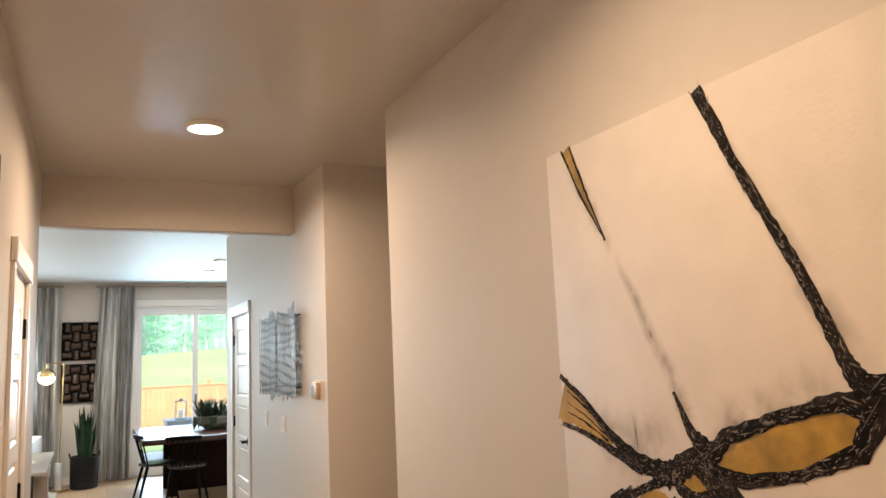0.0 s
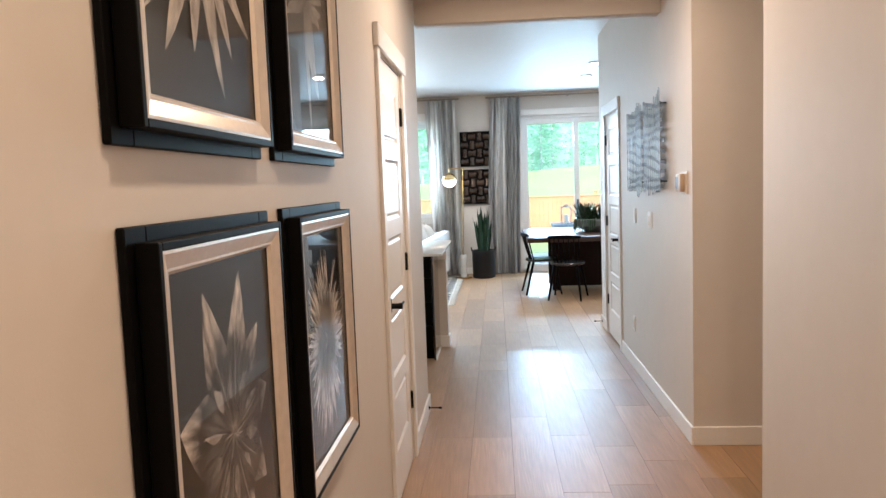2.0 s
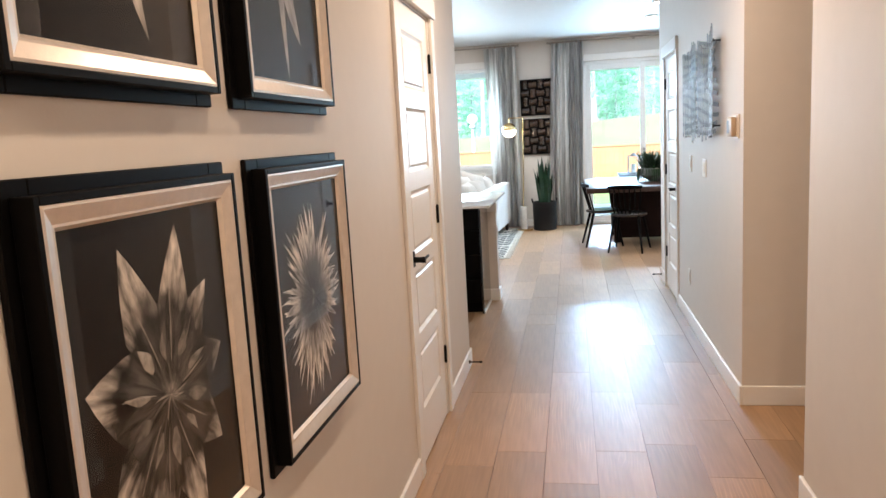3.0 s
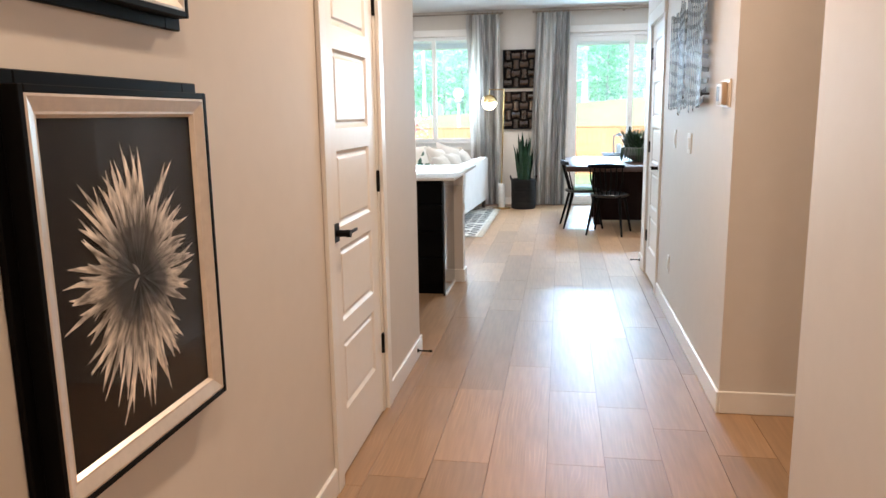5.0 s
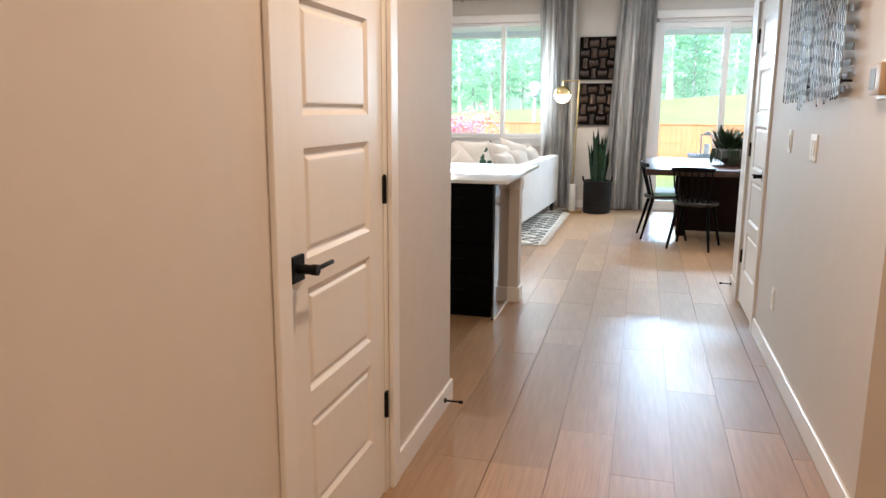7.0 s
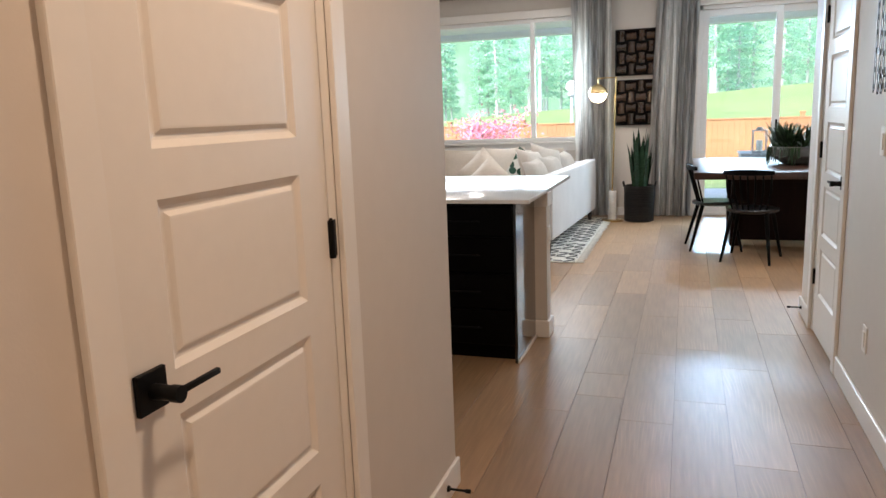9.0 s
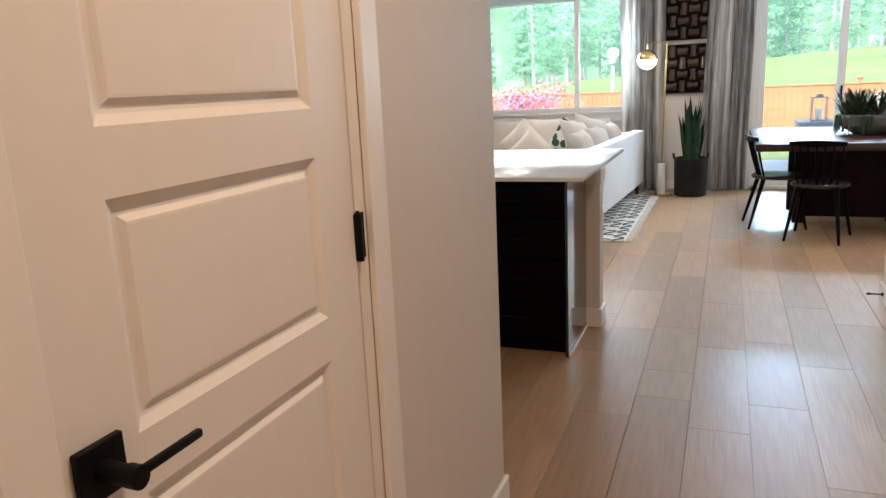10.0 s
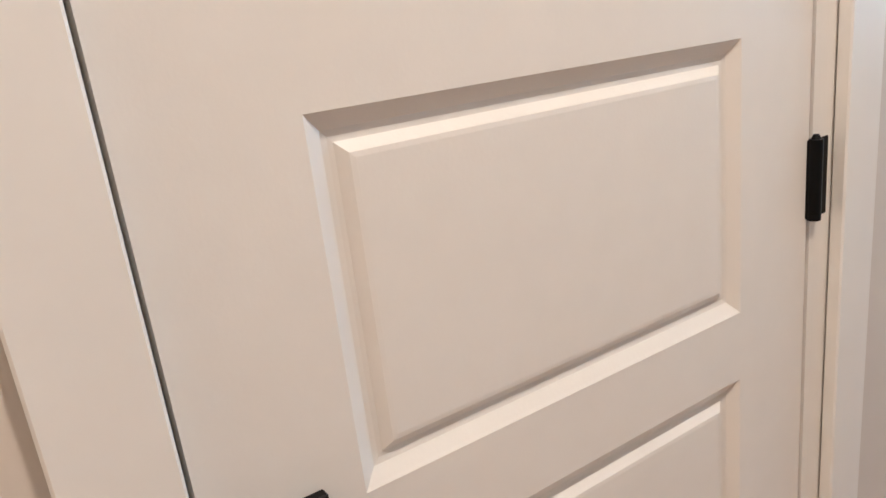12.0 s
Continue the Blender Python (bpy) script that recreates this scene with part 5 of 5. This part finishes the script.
def planter():
    p = thing("planter_bowl", "grey bowl planter full of spiky green succulents", "planter", (1.83, 6.30, 0.762))
    part("bowl", lathe(B(), [(0.10, 0), (0.14, 0.004), (0.26, 0.085), (0.282, 0.15), (0.272, 0.178), (0.258, 0.176), (0.24, 0.14)], 36), BOWL, p)
    part("soil", lathe(B(), [(0.235, 0.12), (0.245, 0.155), (0.02, 0.168)], 24), SOIL, p)
    rnd = random.Random(21)
    b = B()
    for k in range(26):
        a, r = rnd.uniform(0, 6.28), 0.23 * math.sqrt(rnd.random())
        cx, cy = r * math.cos(a), r * math.sin(a)
        for i in range(11):
            ang = rnd.uniform(0, 6.28)
            blade(b, cx, cy, 0.155, rnd.uniform(0.09, 0.27), rnd.uniform(0.016, 0.032), rnd.uniform(0.02, 0.16), ang, 0.08)
    f = part("foliage", b, SUCC, p, "dense spiky green leaves")
    f["kind"] = "stuff"
    b = B()
    for k in range(70):
        a = rnd.uniform(1.9, 4.6)
        x, y = 0.262 * math.cos(a), 0.262 * math.sin(a)
        l = rnd.uniform(0.06, 0.17)
        tube(b, [(x * 0.93, y * 0.93, 0.172), (x * 1.07, y * 1.07, 0.168), (x * 1.12, y * 1.12, 0.168 - l)], [0.005, 0.006, 0.003], 5)
    f = part("trailing_foliage", b, SUCC, p, "trailing green stems over the rim")
    f["kind"] = "stuff"


planter()

# ---- outside ----
CONC = mat("patio_concrete", (0.52, 0.50, 0.47), 0.85, spots=0.08, scale=12, bump=0.2)
CEDAR = mat("cedar_fence_boards", (0.23, 0.108, 0.045), 0.75, spots=0.12, scale=10, stretch=(6, 6, 0.6), bump=0.2, obrand=0.07, island=0.03)
SOFF = mat("grey_soffit_paint", (0.82, 0.84, 0.82), 0.6, spots=0.02)
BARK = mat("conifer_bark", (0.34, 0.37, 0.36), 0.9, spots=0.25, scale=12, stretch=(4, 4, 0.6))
# pale teal haze mixed into the needle colour, far lighter than real foliage
HAZY_NEEDLE = mat("hazed_conifer_needles", (0.23, 0.39, 0.30), 0.6, spots=0.12, scale=1.2, island=0.2, obrand=0.2)
nnt = HAZY_NEEDLE.node_tree
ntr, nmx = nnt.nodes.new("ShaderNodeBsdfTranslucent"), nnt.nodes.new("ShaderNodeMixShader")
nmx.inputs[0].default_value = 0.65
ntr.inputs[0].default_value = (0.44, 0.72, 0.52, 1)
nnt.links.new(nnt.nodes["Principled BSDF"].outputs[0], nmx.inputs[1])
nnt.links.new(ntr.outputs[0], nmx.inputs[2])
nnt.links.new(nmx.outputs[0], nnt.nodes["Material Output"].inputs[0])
BLOSSOM = mat("pink_foliage", (0.52, 0.17, 0.25), 0.6, spots=0.2, scale=6, island=0.4)
PATIOF = mat("grey_patio_furniture", (0.36, 0.39, 0.42), 0.5, spots=0.1)


def ground_height(x, y):
    if y < 21:
        return -0.30 - 0.25 * min(max((y - 12) / 9, 0), 1)
    t = min((y - 21) / 42, 1)
    rise = 2.6 + 0.045 * x + 0.4 * math.sin(x * 0.06)
    return -0.55 + (t * t * (3 - 2 * t)) * max(rise, 0.4) + 0.10 * math.sin(x * 0.31 + y * 0.2) * t


def ground():
    b = B()
    xs = [-1500, -500, -160] + [-90 + 4 * i for i in range(46)] + [160, 500, 1500]
    ys = [-1500, -300, -40, 0, 12, 20] + [21 + 2.5 * i for i in range(24)] + [100, 200, 600, 2000]
    g = [[b.verts.new((x, y, ground_height(max(min(x, 90), -90), y))) for y in ys] for x in xs]
    for i in range(len(xs) - 1):
        for j in range(len(ys) - 1):
            b.faces.new((g[i][j], g[i + 1][j], g[i + 1][j + 1], g[i][j + 1]))
    m = mat("meadow_grass", (0.088, 0.138, 0.034), 0.85, spots=0.22, scale=1.6, bump=0.6, bscale=30)
    structure("ground", b, m, "sunlit green meadow rising to the woods", "ground")


ground()
b = B()
box(b, -4.7, 4.9, -6.2, 8.19, -0.95, -0.06)
structure("foundation", b, CONC, "concrete footing under the house", "foundation")
b = B()
box(b, -4.7, 5.0, 8.2, 11.6, -0.95, -0.04, 0.01)
structure("patio", b, CONC, "pale concrete patio slab behind the house", "patio")
b = B()
box(b, -4.9, 5.2, 8.2, 11.8, 2.76, 2.96)
box(b, -4.9, 5.2, 11.55, 11.8, 2.66, 2.76)
structure("patio_roof", b, SOFF, "grey painted soffit of the covered patio", "patio roof")
for px in (-1.9, -0.72):
    disc_light(px, 10.3, 2.76, 0.095, 0.6, NEUTRAL, LEDP, "patio ceiling lights")
b = B()
box(b, -4.9, -4.72, 8.2, 11.8, -0.95, 2.76)
structure("wall_patio", b, WALL, "plain wall closing the side of the covered patio", "wall")


def fence(x0, x1, y0, y1, n):
    """Close-boarded cedar fence between two points."""
    L = math.hypot(x1 - x0, y1 - y0)
    f = thing("cedar_fence", "orange cedar board fence along the yard", "fence", (x0, y0, -0.95), math.degrees(math.atan2(y1 - y0, x1 - x0)), group="yard fences")
    k = max(int(L / 2.4), 1)
    for i in range(k + 1):
        x = L * i / k
        q = part("post", box(B(), x - 0.06, x + 0.06, 0.03, 0.15, 0, 2.02, 0.006), CEDAR, f)
        part("cap", box(B(), x - 0.08, x + 0.08, 0.01, 0.17, 2.02, 2.06, 0.006), CEDAR, q)
    for z in (0.25, 1.0, 1.70):
        part("rail", box(B(), 0, L, 0.012, 0.05, z, z + 0.09), CEDAR, f)
    part("cap_rail", box(B(), 0, L, -0.03, 0.10, 1.88, 1.92, 0.004), CEDAR, f)
    n = int(L / 0.145)
    me = finish("board", box(B(), 0.003, 0.142, -0.009, 0.009, 0.03, 1.88, 0.002), CEDAR, False)
    for i in range(n):
        o = new("board", me)
        o.parent, o.location = f, (i * 0.145, 0.003 * (i % 2), 0)


fence(-19.0, 0.9, 22.6, 20.6, 0)
fence(0.9, 15.0, 20.6, 18.6, 0)


def patio_table():
    t = thing("patio_table", "grey slatted patio side table", "outdoor table", (1.95, 10.2, -0.04))
    for i in range(6):
        part("slat", box(B(), -0.42 + i * 0.142, -0.288 + i * 0.142, -0.35, 0.35, 0.66, 0.69, 0.004), PATIOF, t)
    part("apron", box(B(), -0.40, 0.40, -0.32, 0.32, 0.58, 0.66, 0.004), PATIOF, t)
    for x in (-0.38, 0.38):
        for y in (-0.30, 0.30):
            part("leg", box(B(), x - 0.03, x + 0.03, y - 0.03, y + 0.03, 0, 0.58), PATIOF, t)
    l = thing("lantern", "grey metal lantern with a white candle", "lantern", (1.80, 10.1, 0.65))
    part("base", box(B(), -0.10, 0.10, -0.10, 0.10, 0, 0.02, 0.003), PATIOF, l)
    for x in (-0.09, 0.09):
        for y in (-0.09, 0.09):
            part("corner_bar", box(B(), x - 0.006, x + 0.006, y - 0.006, y + 0.006, 0.02, 0.31), PATIOF, l)
    part("top", box(B(), -0.10, 0.10, -0.10, 0.10, 0.31, 0.322, 0.003), PATIOF, l)
    part("chimney", lathe(B(), [(0.05, 0.322), (0.045, 0.345), (0.02, 0.365)], 16), PATIOF, l)
    part("candle", lathe(B(), [(0.045, 0.02), (0.045, 0.17), (0.01, 0.175)], 20), PLATE, l, "white pillar candle")


patio_table()


def street_lamp():
    s = thing("street_lamp", "dark post lamp with a white globe beyond the fence", "street lamp", (-2.85, 23.2, -0.95))
    part("pole", rod(B(), (0, 0, 0), (0, 0, 2.75), 0.07, 0.05, 12), PATIOF, s)
    part("collar", lathe(B(), [(0.05, 2.72), (0.12, 2.78), (0.13, 2.86), (0.06, 2.90)], 16), PATIOF, s)
    part("globe", lathe(B(), [(0.02, 2.88)] + [(0.19 * math.sin(a), 3.07 - 0.19 * math.cos(a)) for a in (math.pi * (i + 1) / 10 for i in range(9))] + [(0.02, 3.255)], 20), PLATE, s, "white globe")


street_lamp()


def leafy(b, rnd, c, n, r, size, flat=0.7):
    for _ in range(n):
        v = Vector((rnd.gauss(0, 1), rnd.gauss(0, 1), rnd.gauss(0, 1) * flat))
        p = c + v * r * 0.55
        d = Vector((rnd.gauss(0, 1), rnd.gauss(0, 1), rnd.gauss(0, 0.6))).normalized() * size * rnd.uniform(0.6, 1.3)
        s = d.cross(Vector((rnd.gauss(0, 1), rnd.gauss(0, 1), rnd.gauss(0, 1)))).normalized() * size * 0.5
        b.faces.new([b.verts.new(p - d), b.verts.new(p + s), b.verts.new(p + d), b.verts.new(p - s)])


def pink_tree():
    t = thing("ornamental_tree", "small maple with bright pink foliage by the fence", "tree", (-4.15, 17.5, -0.95))
    rnd = random.Random(12)
    tr = B()
    tube(tr, [(0, 0, 0), (0.05, 0, 0.6), (0, 0.05, 1.2)], [0.07, 0.055, 0.045])
    cr = B()
    for i in range(13):
        a, r = rnd.uniform(0, 6.28), rnd.uniform(0.25, 0.95)
        p = Vector((r * math.cos(a), r * math.sin(a), rnd.uniform(1.45, 2.40) - 0.35 * r))
        tube(tr, [(0, 0.05, 1.15), (p.x * 0.5, p.y * 0.5, p.z * 0.75), p], [0.03, 0.02, 0.006], 5)
        leafy(cr, rnd, p, 190, 0.50, 0.045, 0.6)
    part("trunk", tr, BARK, t)
    part("crown", cr, BLOSSOM, t, "airy pink foliage", smooth=False)


pink_tree()


def conifer_meshes(seed, h):
    rnd = random.Random(seed)
    tr, cr = B(), B()
    tube(tr, [(0, 0, 0), (0.1, 0, h * 0.4), (0, 0.1, h * 0.97)], [h * 0.0085, h * 0.006, 0.03], 8)
    base = rnd.uniform(0.05, 0.24)
    n = 60
    for i in range(n):
        t = base + (1 - base) * (i / n)
        reach = h * 0.105 * (1 - t) ** 0.75 * rnd.uniform(0.55, 1.15) + 0.15
        a = i * 2.4 + rnd.uniform(-0.5, 0.5)
        z = t * h
        tip = Vector((reach * math.cos(a), reach * math.sin(a), z - reach * rnd.uniform(0.1, 0.4)))
        tube(tr, [(0, 0, z), tip], [0.05, 0.012], 4)
        for k in range(3):
            leafy(cr, rnd, Vector((0, 0, z)).lerp(tip, 0.38 + 0.3 * k), 36, reach * 0.27 + 0.1, 0.07 + reach * 0.038, 0.45)
    return finish("trunk", tr, BARK), finish("crown", cr, HAZY_NEEDLE, False, False)


def woods():
    kinds = [conifer_meshes(40 + i, h) for i, h in enumerate((17, 21, 24, 19, 15))]
    rnd = random.Random(77)
    for i in range(130):
        x = -62 + i * 0.95 + rnd.uniform(-2.6, 2.6)
        y = rnd.uniform(64, 104)
        t = thing("conifer", "tall green conifer at the edge of the woods", "tree", (x, y, ground_height(x, y) - 0.2), rnd.uniform(0, 360), group="conifers at the edge of the woods")
        k = rnd.choice(kinds)
        s = rnd.uniform(0.8, 1.15)
        t.scale = (s, s, s)
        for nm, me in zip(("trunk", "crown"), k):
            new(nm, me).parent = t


def distance():
    """Glowing backdrop of bright woods, far behind the first trees; haze put in colour."""
    m = bpy.data.materials.new("glowing_haze_woods")
    m.use_nodes = True
    nt = m.node_tree
    nt.nodes.remove(nt.nodes["Principled BSDF"])
    tc, mp, n1, n2, ad, rp, em = (nt.nodes.new("ShaderNode" + k) for k in ("TexCoord", "Mapping", "TexNoise", "TexNoise", "Math", "ValToRGB", "Emission"))
    mp.inputs["Scale"].default_value = (0.55, 1, 0.10)
    nt.links.new(tc.outputs["Object"], mp.inputs[0])
    nt.links.new(mp.outputs[0], n1.inputs["Vector"])
    nt.links.new(tc.outputs["Object"], n2.inputs["Vector"])
    n1.inputs["Scale"].default_value, n1.inputs["Detail"].default_value = 1.0, 6
    n2.inputs["Scale"].default_value, n2.inputs["Detail"].default_value = 0.22, 9
    nt.links.new(n1.outputs["Fac"], ad.inputs[0])
    nt.links.new(n2.outputs["Fac"], ad.inputs[1])
    half = nt.nodes.new("ShaderNodeMath")
    half.operation, half.inputs[1].default_value = "MULTIPLY", 0.5
    nt.links.new(ad.outputs[0], half.inputs[0])
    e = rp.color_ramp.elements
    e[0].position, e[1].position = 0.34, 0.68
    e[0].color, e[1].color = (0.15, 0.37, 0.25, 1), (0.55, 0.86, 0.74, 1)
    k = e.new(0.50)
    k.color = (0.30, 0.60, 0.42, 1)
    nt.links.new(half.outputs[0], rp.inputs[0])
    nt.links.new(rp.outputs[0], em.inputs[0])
    # the woods emit: haze and extra daylight for the rooms come from here
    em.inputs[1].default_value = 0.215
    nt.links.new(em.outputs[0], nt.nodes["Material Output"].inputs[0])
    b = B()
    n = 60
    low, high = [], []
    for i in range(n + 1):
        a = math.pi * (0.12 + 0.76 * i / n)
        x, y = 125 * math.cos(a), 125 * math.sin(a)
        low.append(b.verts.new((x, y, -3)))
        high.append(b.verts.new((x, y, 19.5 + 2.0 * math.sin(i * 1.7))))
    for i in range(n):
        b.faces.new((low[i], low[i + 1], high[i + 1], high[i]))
    structure("backdrop", b, m, "glowing backdrop coloured as pale hazy woods in the far distance", "distant woods")


distance()
woods()

# ---- plank floor ----


def plank_floor():
    b = B()
    box(b, -4.6, 4.8, -6.0, 8.16, -0.055, -0.006)
    f = structure("floor", b, GAP, "wide brown oak plank floor with a satin finish", "floor")
    rnd = random.Random(31)
    pw, x_seam = 0.2265, 0.0805
    rest = B()
    shared = {}
    for c in range(-21, 21):
        x0, x1 = x_seam + c * pw, x_seam + (c + 1) * pw
        x0, x1 = max(x0, -4.6), min(x1, 4.8)
        if x1 - x0 < 0.01:
            continue
        near = -0.40 < (x0 + x1) / 2 < 1.72
        cuts = {1: [0.33, 2.165, 2.80], 2: [0.70, 1.60, 2.53], 4: [0.18]}.get(c, [])
        y = -6.0 - rnd.uniform(0, 1.2)
        ends = []
        while y < 8.16:
            ends.append(y)
            step = rnd.choice((0.62, 0.78, 0.94, 1.10, 1.30, 1.52))
            nxt = [k for k in cuts if y + 0.2 < k <= y + step + 0.3]
            y = nxt[0] if nxt else y + step
        ends.append(8.16)
        for a, e in zip(ends, ends[1:]):
            a, e = max(a, -6.0), min(e, 8.16)
            if e - a < 0.02:
                continue
            if near and -4.2 < a:
                key = (round(x1 - x0, 3), round(e - a, 2))
                if key not in shared:
                    w, l, g = key[0], e - a, 0.0010
                    q = B()
                    lo = [q.verts.new(p) for p in ((g, g, -0.006), (w - g, g, -0.006), (w - g, l - g, -0.006), (g, l - g, -0.006))]
                    mi = [q.verts.new(p) for p in ((g, g, -0.0004), (w - g, g, -0.0004), (w - g, l - g, -0.0004), (g, l - g, -0.0004))]
                    k = g + 0.0005
                    hi = [q.verts.new(p) for p in ((k, k, 0), (w - k, k, 0), (w - k, l - k, 0), (k, l - k, 0))]
                    for p, r in ((lo, mi), (mi, hi)):
                        for i in range(4):
                            q.faces.new((p[i], p[(i + 1) % 4], r[(i + 1) % 4], r[i]))
                    q.faces.new(hi)
                    shared[key] = finish("plank", q, OAK, False, False)
                o = new("plank", shared[key])
                o.parent, o.location = f, (x0, a, 0)
            else:
                g = 0.0011
                v = [rest.verts.new(p) for p in ((x0 + g, a + g, 0), (x1 - g, a + g, 0), (x1 - g, e - g, 0), (x0 + g, e - g, 0))]
                d = [rest.verts.new((p.co.x, p.co.y, -0.006)) for p in v]
                rest.faces.new(v)
                for i in range(4):
                    rest.faces.new((d[i], d[(i + 1) % 4], v[(i + 1) % 4], v[i]))
    o = new("far_planks", finish("far_planks", rest, OAK, False, False))
    o.parent = f
    o["kind"] = "stuff"


plank_floor()
